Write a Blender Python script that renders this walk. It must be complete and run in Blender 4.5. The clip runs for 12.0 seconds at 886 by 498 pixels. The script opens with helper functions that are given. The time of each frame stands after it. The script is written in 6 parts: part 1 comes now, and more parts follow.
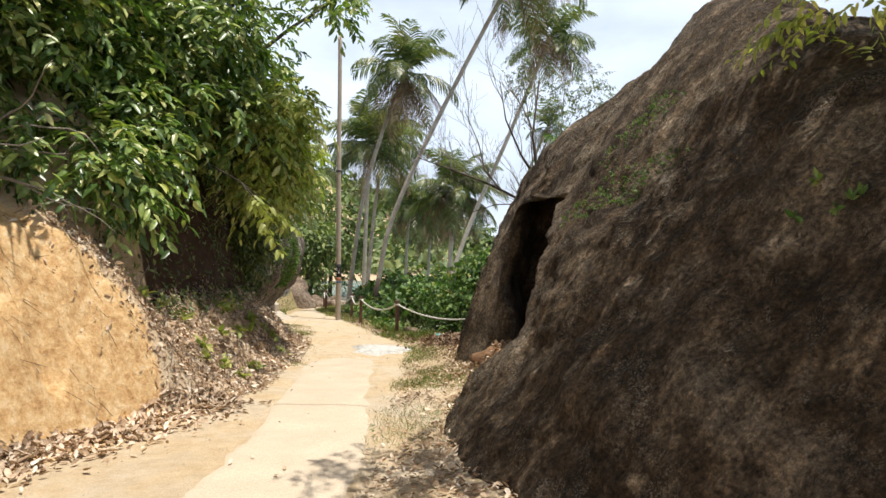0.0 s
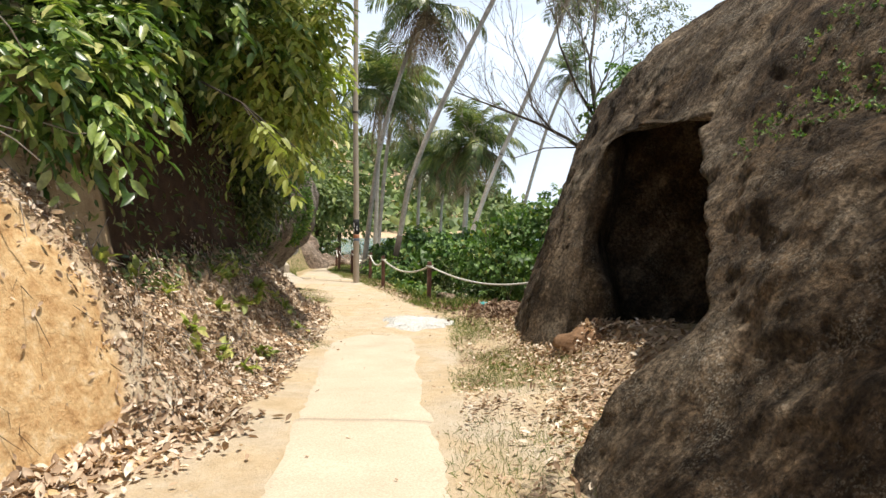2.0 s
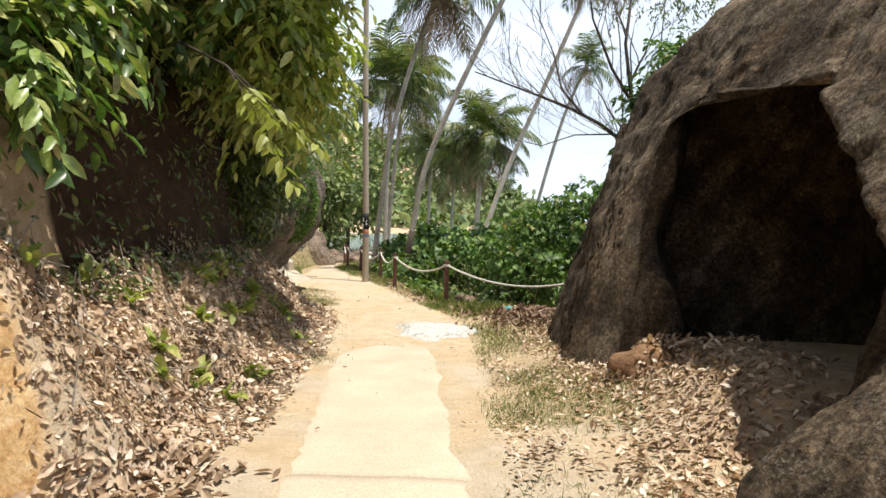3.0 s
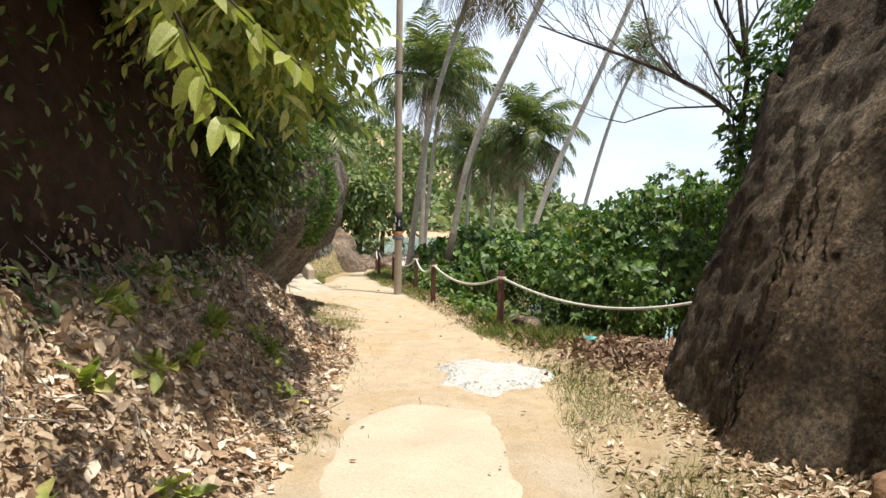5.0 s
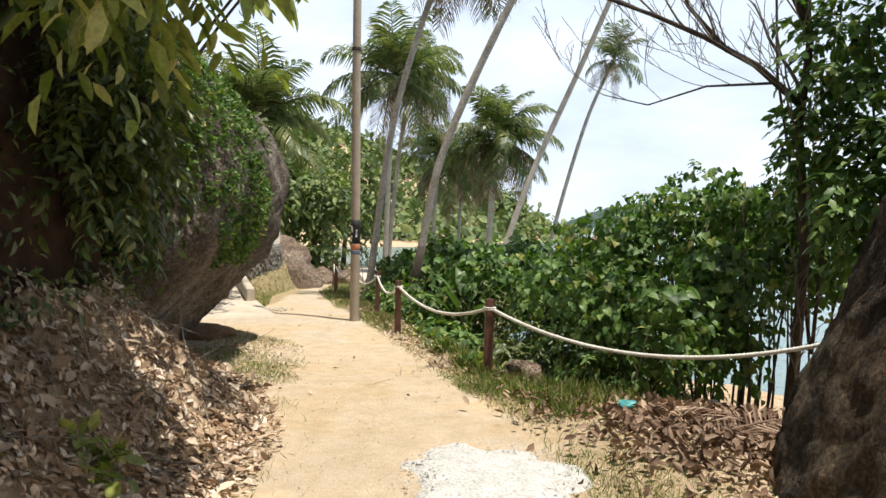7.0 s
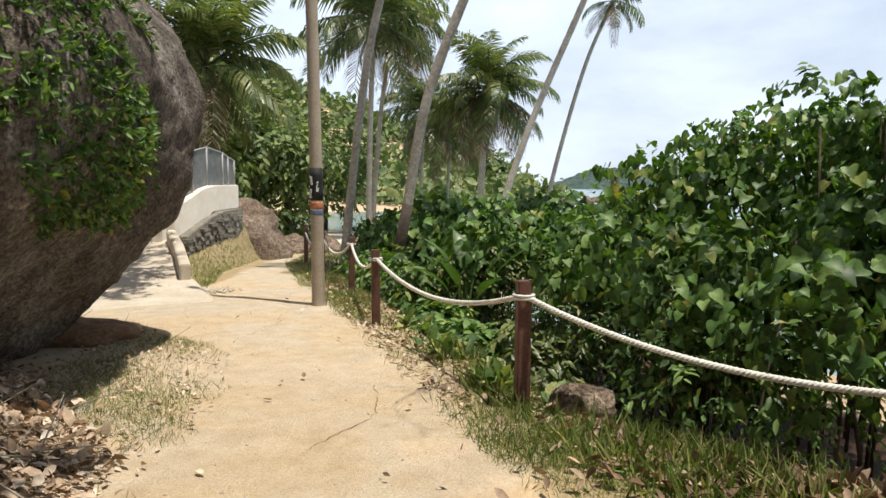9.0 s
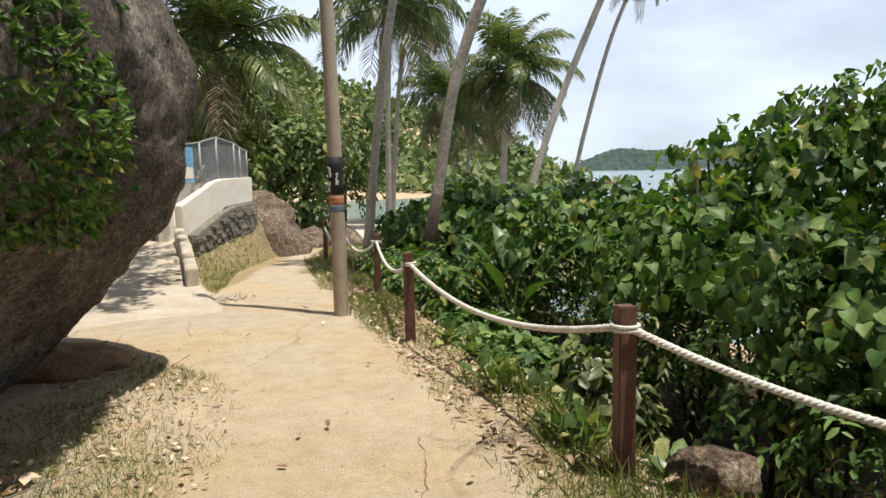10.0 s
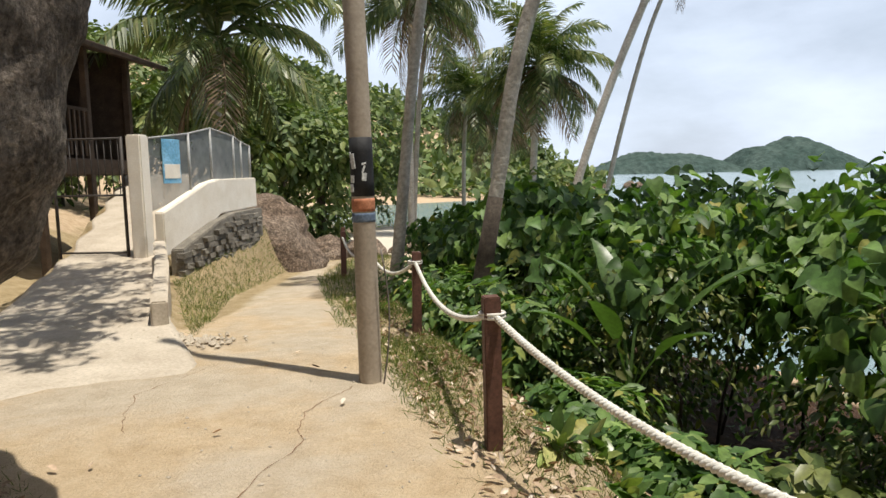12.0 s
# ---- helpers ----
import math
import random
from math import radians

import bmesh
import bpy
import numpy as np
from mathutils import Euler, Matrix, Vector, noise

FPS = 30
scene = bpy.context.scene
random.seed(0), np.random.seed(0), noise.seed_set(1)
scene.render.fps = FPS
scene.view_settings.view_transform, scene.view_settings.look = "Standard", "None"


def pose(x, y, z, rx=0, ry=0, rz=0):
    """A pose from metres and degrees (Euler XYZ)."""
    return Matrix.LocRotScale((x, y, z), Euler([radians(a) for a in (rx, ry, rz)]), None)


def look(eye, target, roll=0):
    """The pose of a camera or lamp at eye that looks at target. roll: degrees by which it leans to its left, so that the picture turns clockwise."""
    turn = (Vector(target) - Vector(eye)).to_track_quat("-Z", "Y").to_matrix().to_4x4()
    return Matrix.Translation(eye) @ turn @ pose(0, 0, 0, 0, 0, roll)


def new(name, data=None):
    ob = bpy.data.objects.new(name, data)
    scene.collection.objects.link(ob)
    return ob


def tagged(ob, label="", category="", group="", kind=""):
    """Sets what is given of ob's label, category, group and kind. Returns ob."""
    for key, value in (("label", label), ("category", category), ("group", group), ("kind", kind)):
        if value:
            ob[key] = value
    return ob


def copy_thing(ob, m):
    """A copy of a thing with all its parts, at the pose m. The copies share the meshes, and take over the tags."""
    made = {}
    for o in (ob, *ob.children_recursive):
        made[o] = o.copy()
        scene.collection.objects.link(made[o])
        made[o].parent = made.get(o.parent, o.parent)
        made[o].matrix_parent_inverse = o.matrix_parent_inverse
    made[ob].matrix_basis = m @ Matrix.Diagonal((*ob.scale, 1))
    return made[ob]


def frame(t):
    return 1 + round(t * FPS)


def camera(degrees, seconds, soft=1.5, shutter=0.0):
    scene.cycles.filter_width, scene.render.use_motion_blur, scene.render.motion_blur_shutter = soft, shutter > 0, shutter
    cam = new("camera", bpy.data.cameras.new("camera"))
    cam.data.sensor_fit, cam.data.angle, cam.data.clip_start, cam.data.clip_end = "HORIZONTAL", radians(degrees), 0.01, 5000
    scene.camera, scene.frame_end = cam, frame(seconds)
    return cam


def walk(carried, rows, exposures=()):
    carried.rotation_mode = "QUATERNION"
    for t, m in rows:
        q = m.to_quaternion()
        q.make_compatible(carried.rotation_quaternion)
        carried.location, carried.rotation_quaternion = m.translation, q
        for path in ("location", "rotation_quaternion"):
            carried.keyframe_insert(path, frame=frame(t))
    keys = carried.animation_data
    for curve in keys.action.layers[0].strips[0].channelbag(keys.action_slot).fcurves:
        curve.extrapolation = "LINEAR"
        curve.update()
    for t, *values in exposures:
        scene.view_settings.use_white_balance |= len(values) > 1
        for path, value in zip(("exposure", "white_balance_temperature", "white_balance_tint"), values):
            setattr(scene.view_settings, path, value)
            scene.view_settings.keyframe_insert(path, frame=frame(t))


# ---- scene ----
cam = camera(66.2, 12.0)
PATH = [
    (0, (-0.006, 0.068, 1.668), (-0.014, 2.068, 1.689), 1.0),
    (0.5, (-0.183, 0.692, 1.625), (-0.212, 2.691, 1.58), 1.2),
    (1, (-0.386, 1.276, 1.618), (-0.414, 3.274, 1.538), 1.2),
    (1.5, (-0.539, 1.894, 1.598), (-0.586, 3.892, 1.507), 1.2),
    (2, (-0.721, 2.518, 1.574), (-0.741, 4.515, 1.469), 1.0),
    (2.5, (-0.817, 3.181, 1.555), (-0.837, 5.177, 1.432), 1.1),
    (2.7, (-0.855, 3.422, 1.543), (-0.884, 5.418, 1.422), 1.2),
    (4.3, (-1.128, 5.744, 1.427), (-1.249, 7.737, 1.313), 1.1),
    (4.5, (-1.141, 6.002, 1.405), (-1.279, 7.994, 1.291), 1.3),
    (5, (-1.225, 6.61, 1.398), (-1.376, 8.601, 1.29), 1.3),
    (5.5, (-1.276, 7.232, 1.386), (-1.455, 9.221, 1.277), 1.4),
    (6, (-1.364, 7.849, 1.396), (-1.513, 9.841, 1.294), 1.7),
    (6.5, (-1.387, 8.471, 1.375), (-1.534, 10.463, 1.278), 1.4),
    (7, (-1.446, 9.028, 1.385), (-1.495, 11.026, 1.306), 1.6),
    (7.2, (-1.471, 9.28, 1.374), (-1.481, 11.278, 1.298), 1.6),
    (8.8, (-1.523, 11.664, 1.159), (-1.538, 13.659, 1.026), 0.2),
    (9, (-1.592, 11.912, 1.174), (-1.602, 13.904, 0.991), 0.4),
    (9.5, (-1.666, 12.442, 1.202), (-1.689, 14.431, 0.986), -0.3),
    (10, (-1.824, 13.025, 1.21), (-1.889, 15.011, 0.985), -1.1),
    (10.5, (-1.943, 13.656, 1.177), (-2.005, 15.641, 0.948), -0.7),
    (11, (-2.098, 14.251, 1.166), (-2.149, 16.237, 0.932), -1.0),
    (11.5, (-2.199, 14.883, 1.114), (-2.262, 16.869, 0.889), -1.0),
    (12, (-2.358, 15.494, 1.115), (-2.47, 17.48, 0.904), -1.3),
]
walk(cam, [(t, look(eye, aim, roll)) for t, eye, aim, roll in PATH], exposures=[(0.0, 0.32), (2.5, 0.42), (7.0, 0.36), (9.0, 0.24), (12.0, 0.08)])

# ---- sky and sun ----
SUN_AZ, SUN_EL = radians(119), radians(76)      # azimuth clockwise from +y
sun_way = Vector((math.sin(SUN_AZ) * math.cos(SUN_EL), math.cos(SUN_AZ) * math.cos(SUN_EL), math.sin(SUN_EL)))
sun = new("sun", bpy.data.lights.new("sun", "SUN"))
sun.data.energy, sun.data.angle, sun.data.color = 5.0, radians(0.6), (1.0, 0.94, 0.84)
sun.matrix_world = look(sun_way * 60, (0, 0, 0))
world = bpy.data.worlds.new("sky")
scene.world = world
world.use_nodes = True
wn, wl = world.node_tree.nodes, world.node_tree.links
sky = wn.new("ShaderNodeTexSky")
sky.sky_type, sky.sun_disc, sky.sun_elevation, sky.sun_rotation = "NISHITA", False, SUN_EL, SUN_AZ
sky.dust_density = 2.5
coord = wn.new("ShaderNodeTexCoord")
squash = wn.new("ShaderNodeMapping")
squash.inputs["Scale"].default_value = (1.3, 1.3, 3.2)
wl.new(coord.outputs["Generated"], squash.inputs["Vector"])
puff = wn.new("ShaderNodeTexNoise")
puff.inputs["Scale"].default_value, puff.inputs["Detail"].default_value, puff.inputs["Roughness"].default_value = 2.1, 7, 0.55
wl.new(squash.outputs["Vector"], puff.inputs["Vector"])
puff_ramp = wn.new("ShaderNodeValToRGB")
puff_ramp.color_ramp.elements[0].position, puff_ramp.color_ramp.elements[1].position = 0.3, 0.68
puff_ramp.color_ramp.elements[0].color, puff_ramp.color_ramp.elements[1].color = (0.5, 0.5, 0.5, 1), (0.97, 0.97, 0.97, 1)
wl.new(puff.outputs["Fac"], puff_ramp.inputs["Fac"])
# haze and cloud thin out towards the zenith
split = wn.new("ShaderNodeSeparateXYZ")
wl.new(coord.outputs["Generated"], split.inputs["Vector"])
thin = wn.new("ShaderNodeValToRGB")
thin.color_ramp.elements[0].position, thin.color_ramp.elements[1].position = 0.34, 0.62
thin.color_ramp.elements[0].color, thin.color_ramp.elements[1].color = (1, 1, 1, 1), (0.04, 0.04, 0.04, 1)
wl.new(split.outputs["Z"], thin.inputs["Fac"])
cover = wn.new("ShaderNodeMath")
cover.operation = "MULTIPLY"
wl.new(puff_ramp.outputs["Color"], cover.inputs[0])
wl.new(thin.outputs["Color"], cover.inputs[1])
cloud_mix = wn.new("ShaderNodeMix")
cloud_mix.data_type = "RGBA"
wl.new(cover.outputs["Value"], cloud_mix.inputs["Factor"])
wl.new(sky.outputs["Color"], cloud_mix.inputs["A"])
cloud_mix.inputs["B"].default_value = (12.8, 14.4, 17.0, 1)
back = wn["Background"]
wl.new(cloud_mix.outputs["Result"], back.inputs["Color"])
back.inputs["Strength"].default_value = 0.07


# ---- material helpers ----
def link(nt, a, b):
    nt.links.new(a, b)


def noise_node(nt, scale, detail=5, rough=0.6, vec=None, kind="ShaderNodeTexNoise"):
    n = nt.nodes.new(kind)
    n.inputs["Scale"].default_value = scale
    if kind == "ShaderNodeTexNoise":
        n.inputs["Detail"].default_value, n.inputs["Roughness"].default_value = detail, rough
    if vec is not None:
        nt.links.new(vec, n.inputs["Vector"])
    return n


def ramp_node(nt, fac, stops):
    n = nt.nodes.new("ShaderNodeValToRGB")
    els = n.color_ramp.elements
    while len(els) < len(stops):
        els.new(0.5)
    for e, (p, c) in zip(els, stops):
        e.position, e.color = p, (*c, 1) if len(c) == 3 else c
    nt.links.new(fac, n.inputs["Fac"])
    return n


def mix_node(nt, fac, a, b, mode="MIX"):
    n = nt.nodes.new("ShaderNodeMix")
    n.data_type, n.blend_type = "RGBA", mode
    for key, value in (("Factor", fac), ("A", a), ("B", b)):
        if hasattr(value, "links") or hasattr(value, "is_linked"):
            nt.links.new(value, n.inputs[key])
        else:
            n.inputs[key].default_value = value if key == "Factor" else (*value, 1)
    return n.outputs["Result"]


def gray(v):
    return (v, v, v)


def base_mat(name, rough=0.8, spec=0.3):
    m = bpy.data.materials.new(name)
    m.use_nodes = True
    nt = m.node_tree
    p = nt.nodes["Principled BSDF"]
    p.inputs["Roughness"].default_value = rough
    p.inputs["Specular IOR Level"].default_value = spec
    return m, nt, p


def bump(nt, p, height, strength, distance):
    b = nt.nodes.new("ShaderNodeBump")
    b.inputs["Strength"].default_value, b.inputs["Distance"].default_value = strength, distance
    nt.links.new(height, b.inputs["Height"])
    nt.links.new(b.outputs["Normal"], p.inputs["Normal"])


def spot_mat(name, c1, c2, scale=6.0, rough=0.8, spec=0.3, bump_s=0.4, bump_d=0.01, fine=40.0, rand=0.25, grit=1.0):
    """Two-scale mottled surface, with some change from piece to piece."""
    m, nt, p = base_mat(name, rough, spec)
    tc = nt.nodes.new("ShaderNodeTexCoord").outputs["Object"]
    n1 = noise_node(nt, scale, 6, 0.65, tc)
    n2 = noise_node(nt, fine, 4, 0.6, tc)
    r = ramp_node(nt, n1.outputs["Fac"], [(0.3, c1), (0.7, c2)])
    f = ramp_node(nt, n2.outputs["Fac"], [(0.3, gray(1 - 0.35 * grit)), (0.7, gray(1 + 0.2 * grit))])
    col = mix_node(nt, 1.0, r.outputs["Color"], f.outputs["Color"], "MULTIPLY")
    if rand:
        oi = nt.nodes.new("ShaderNodeObjectInfo")
        rr = ramp_node(nt, oi.outputs["Random"], [(0, gray(1 - rand)), (1, gray(1 + rand))])
        col = mix_node(nt, 1.0, col, rr.outputs["Color"], "MULTIPLY")
    nt.links.new(col, p.inputs["Base Color"])
    bump(nt, p, n2.outputs["Fac"], bump_s, bump_d)
    return m


def leaf_mat(name, stops, rough=0.42, spec=0.5, through_light=0.35, tint=(1.0, 1.25, 0.4)):
    """Leaves: a colour for each leaf, a glossy top and light coming through."""
    m, nt, p = base_mat(name, rough, spec)
    geo = nt.nodes.new("ShaderNodeNewGeometry")
    r = ramp_node(nt, geo.outputs["Random Per Island"], stops)
    tc = nt.nodes.new("ShaderNodeTexCoord").outputs["Object"]
    n = noise_node(nt, 1.1, 3, 0.5, tc)
    f = ramp_node(nt, n.outputs["Fac"], [(0.3, gray(0.72)), (0.7, gray(1.25))])
    col = mix_node(nt, 1.0, r.outputs["Color"], f.outputs["Color"], "MULTIPLY")
    fine = noise_node(nt, 28.0, 3, 0.6, tc)
    col = mix_node(nt, 1.0, col, ramp_node(nt, fine.outputs["Fac"], [(0.3, gray(0.68)), (0.7, gray(1.22))]).outputs["Color"], "MULTIPLY")
    nt.links.new(col, p.inputs["Base Color"])
    tr = nt.nodes.new("ShaderNodeBsdfTranslucent")
    nt.links.new(mix_node(nt, 1.0, col, tint, "MULTIPLY"), tr.inputs["Color"])
    ms = nt.nodes.new("ShaderNodeMixShader")
    ms.inputs["Fac"].default_value = through_light
    nt.links.new(p.outputs["BSDF"], ms.inputs[1])
    nt.links.new(tr.outputs["BSDF"], ms.inputs[2])
    nt.links.new(ms.outputs["Shader"], nt.nodes["Material Output"].inputs["Surface"])
    return m


# ---- materials ----
def ground_mat():
    m, nt, p = base_mat("earth", 0.92, 0.15)
    pos = nt.nodes.new("ShaderNodeNewGeometry").outputs["Position"]
    big = noise_node(nt, 0.9, 6, 0.6, pos)
    mid = noise_node(nt, 5.0, 6, 0.7, pos)
    fine = noise_node(nt, 60.0, 5, 0.7, pos)
    sandy = ramp_node(nt, mid.outputs["Fac"], [(0.25, (0.46, 0.34, 0.205)), (0.5, (0.565, 0.435, 0.28)), (0.75, (0.65, 0.53, 0.37))]).outputs["Color"]
    worn = ramp_node(nt, big.outputs["Fac"], [(0.42, gray(0)), (0.6, gray(1))]).outputs["Color"]
    sandy = mix_node(nt, worn, sandy, ramp_node(nt, mid.outputs["Fac"], [(0.3, (0.50, 0.405, 0.285)), (0.7, (0.62, 0.53, 0.41))]).outputs["Color"])
    pit = noise_node(nt, 9.0, 9, 0.75, pos)
    clay = ramp_node(nt, pit.outputs["Fac"], [(0.3, (0.25, 0.13, 0.055)), (0.42, (0.51, 0.31, 0.14)), (0.54, (0.63, 0.43, 0.22)), (0.68, (0.73, 0.58, 0.38))]).outputs["Color"]
    litter = ramp_node(nt, mid.outputs["Fac"], [(0.25, (0.34, 0.235, 0.14)), (0.5, (0.53, 0.395, 0.255)), (0.75, (0.65, 0.52, 0.365))]).outputs["Color"]
    turf = ramp_node(nt, mid.outputs["Fac"], [(0.25, (0.26, 0.20, 0.1)), (0.5, (0.39, 0.30, 0.17)), (0.75, (0.50, 0.40, 0.26))]).outputs["Color"]
    beach = ramp_node(nt, mid.outputs["Fac"], [(0.3, (0.62, 0.55, 0.44)), (0.7, (0.74, 0.68, 0.57))]).outputs["Color"]
    hard = ramp_node(nt, mid.outputs["Fac"], [(0.3, (0.46, 0.38, 0.275)), (0.7, (0.60, 0.52, 0.40))]).outputs["Color"]
    # Dark soil, with the shade under overhang and hedge put into its colour.
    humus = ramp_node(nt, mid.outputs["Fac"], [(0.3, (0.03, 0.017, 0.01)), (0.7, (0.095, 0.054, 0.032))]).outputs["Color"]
    att = {}
    for key in ("clay", "litter", "turf", "beach", "hard", "humus"):
        a = nt.nodes.new("ShaderNodeAttribute")
        a.attribute_name = key
        add = nt.nodes.new("ShaderNodeMath")
        add.operation = "MULTIPLY_ADD"
        nt.links.new(big.outputs["Fac"], add.inputs[0])
        add.inputs[1].default_value = 0.9
        sub = nt.nodes.new("ShaderNodeMath")
        sub.operation = "ADD"
        sub.inputs[1].default_value = -0.45
        nt.links.new(a.outputs["Fac"], sub.inputs[0])
        nt.links.new(sub.outputs["Value"], add.inputs[2])
        att[key] = ramp_node(nt, add.outputs["Value"], [(0.38, gray(0)), (0.62, gray(1))]).outputs["Color"]
    col = mix_node(nt, att["clay"], sandy, clay)
    col = mix_node(nt, att["turf"], col, turf)
    col = mix_node(nt, att["litter"], col, litter)
    col = mix_node(nt, att["beach"], col, beach)
    col = mix_node(nt, att["hard"], col, hard)
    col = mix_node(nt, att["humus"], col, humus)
    f = ramp_node(nt, fine.outputs["Fac"], [(0.25, gray(0.82)), (0.7, gray(1.1))])
    col = mix_node(nt, 1.0, col, f.outputs["Color"], "MULTIPLY")
    nt.links.new(col, p.inputs["Base Color"])
    both = mix_node(nt, 0.4, mid.outputs["Color"], fine.outputs["Color"])
    flow = nt.nodes.new("ShaderNodeMapping")
    flow.inputs["Scale"].default_value = (1.0, 5.0, 0.8)
    nt.links.new(pos, flow.inputs["Vector"])
    gully = noise_node(nt, 3.0, 7, 0.65, flow.outputs["Vector"])
    both = mix_node(nt, att["clay"], both, mix_node(nt, 0.55, gully.outputs["Color"], pit.outputs["Color"]))
    bump(nt, p, both, 0.9, 0.09)
    return m


def rock_mat(name, dark, mid_c, pale, streak=1.0, grain=26.0, lichen=0.8):
    """Rough granite: broad stains, run-off streaks, a pebbly grain and pale lichen."""
    m, nt, p = base_mat(name, 0.9, 0.2)
    tc = nt.nodes.new("ShaderNodeTexCoord").outputs["Object"]
    n1 = noise_node(nt, 0.8, 8, 0.7, tc)
    n2 = noise_node(nt, 6.0, 8, 0.72, tc)
    n3 = noise_node(nt, grain, 5, 0.7, tc)
    n5 = noise_node(nt, 70.0, 3, 0.6, tc)
    n6 = noise_node(nt, 2.6, 8, 0.72, tc)
    mp = nt.nodes.new("ShaderNodeMapping")
    mp.vector_type = "TEXTURE"
    mp.inputs["Scale"].default_value = (0.4, 0.4, 2.4)
    mp.inputs["Rotation"].default_value = (0, radians(36), 0)
    nt.links.new(tc, mp.inputs["Vector"])
    n4 = noise_node(nt, 1.6, 7, 0.68, mp.outputs["Vector"])
    r1 = ramp_node(nt, n1.outputs["Fac"], [(0.3, dark), (0.49, mid_c), (0.68, pale)])
    r2 = ramp_node(nt, n2.outputs["Fac"], [(0.32, gray(0.45)), (0.5, gray(0.95)), (0.68, gray(1.5))])
    r3 = ramp_node(nt, n3.outputs["Fac"], [(0.34, gray(0.35)), (0.5, gray(0.95)), (0.66, gray(1.75))])
    r4 = ramp_node(nt, n4.outputs["Fac"], [(0.36, gray(0.5)), (0.5, gray(0.95)), (0.66, gray(1.7))])
    col = mix_node(nt, 1.0, r1.outputs["Color"], r2.outputs["Color"], "MULTIPLY")
    col = mix_node(nt, 1.0, col, r3.outputs["Color"], "MULTIPLY")
    col = mix_node(nt, streak, col, r4.outputs["Color"], "MULTIPLY")
    where = ramp_node(nt, n6.outputs["Fac"], [(0.5, gray(0.06)), (0.62, gray(1))])
    speck = ramp_node(nt, n5.outputs["Fac"], [(0.5, gray(0)), (0.6, gray(lichen))])
    spots = mix_node(nt, 1.0, where.outputs["Color"], speck.outputs["Color"], "MULTIPLY")
    col = mix_node(nt, spots, col, (0.42, 0.385, 0.32))
    warp = mix_node(nt, 0.11, tc, n3.outputs["Color"])
    pits = noise_node(nt, 24.0, vec=warp, kind="ShaderNodeTexVoronoi")
    pit = ramp_node(nt, pits.outputs["Distance"], [(0.05, gray(1.5)), (0.4, gray(1.0)), (0.75, gray(0.4))])
    col = mix_node(nt, 0.45, col, pit.outputs["Color"], "MULTIPLY")
    nt.links.new(col, p.inputs["Base Color"])
    both = mix_node(nt, 0.45, n2.outputs["Color"], n3.outputs["Color"])
    both = mix_node(nt, 0.15, both, n5.outputs["Color"])
    both = mix_node(nt, 0.35, both, pit.outputs["Color"])
    bump(nt, p, both, 1.0, 0.07)
    return m


M_EARTH = ground_mat()
M_ROCK = rock_mat("weathered granite", (0.03, 0.0185, 0.0105), (0.102, 0.07, 0.042), (0.29, 0.23, 0.165), 1.0, 30.0, 0.5)
M_ROCK2 = rock_mat("dark granite", (0.05, 0.037, 0.028), (0.21, 0.172, 0.138), (0.48, 0.43, 0.37), 0.12, 36.0, 0.6)
M_ROCK3 = rock_mat("brown rock", (0.13, 0.09, 0.064), (0.26, 0.187, 0.134), (0.4, 0.315, 0.24), 0.4, 26.0, 0.4)
M_SLAB = spot_mat("sandy concrete", (0.46, 0.38, 0.285), (0.545, 0.462, 0.36), 1.7, 0.9, 0.2, 0.2, 0.004, 70, 0.02, 0.6)
M_MOUND = spot_mat("red-brown trodden earth", (0.16, 0.09, 0.05), (0.32, 0.2, 0.12), 5, 0.95, 0.1, 0.6, 0.02, 30, 0.0)
M_PATCH = spot_mat("pale cement", (0.44, 0.43, 0.40), (0.64, 0.63, 0.60), 9, 0.9, 0.2, 0.8, 0.02, 50, 0.0)
M_CONC = spot_mat("worn concrete", (0.4, 0.34, 0.262), (0.55, 0.485, 0.39), 2.4, 0.9, 0.2, 0.4, 0.008, 40, 0.05, 0.5)
M_WHITE = spot_mat("stained white render", (0.72, 0.65, 0.54), (0.86, 0.81, 0.72), 2.5, 0.85, 0.25, 0.2, 0.005, 50, 0.0, 0.25)
M_STONE = spot_mat("grey stacked stone", (0.16, 0.145, 0.12), (0.32, 0.29, 0.24), 9, 0.9, 0.2, 0.6, 0.012, 50, 0.3)
M_POST = spot_mat("red-brown painted timber", (0.085, 0.038, 0.026), (0.15, 0.072, 0.05), 6, 0.6, 0.35, 0.3, 0.004, 60, 0.12)
M_POLE = spot_mat("weathered pole", (0.30, 0.245, 0.185), (0.46, 0.39, 0.31), 1.6, 0.85, 0.2, 0.35, 0.006, 40, 0.0, 0.5)
M_ROPE = spot_mat("white rope", (0.60, 0.57, 0.50), (0.80, 0.78, 0.72), 8, 0.85, 0.2, 0.3, 0.003, 90, 0.0)
M_BLACK = spot_mat("black paint", (0.012, 0.012, 0.014), (0.03, 0.03, 0.03), 9, 0.7, 0.3, 0.2, 0.003, 60, 0.0)
M_ORANGE = spot_mat("faded orange paint", (0.38, 0.13, 0.06), (0.5, 0.22, 0.12), 14, 0.8, 0.3, 0.2, 0.003, 60, 0.0)
M_BLUE = spot_mat("faded blue paint", (0.08, 0.12, 0.19), (0.16, 0.2, 0.26), 14, 0.8, 0.3, 0.2, 0.003, 60, 0.0)
M_CHALK = spot_mat("white chalk marks", (0.5, 0.5, 0.48), (0.7, 0.7, 0.68), 30, 0.9, 0.2, 0.2, 0.003, 60, 0.0)
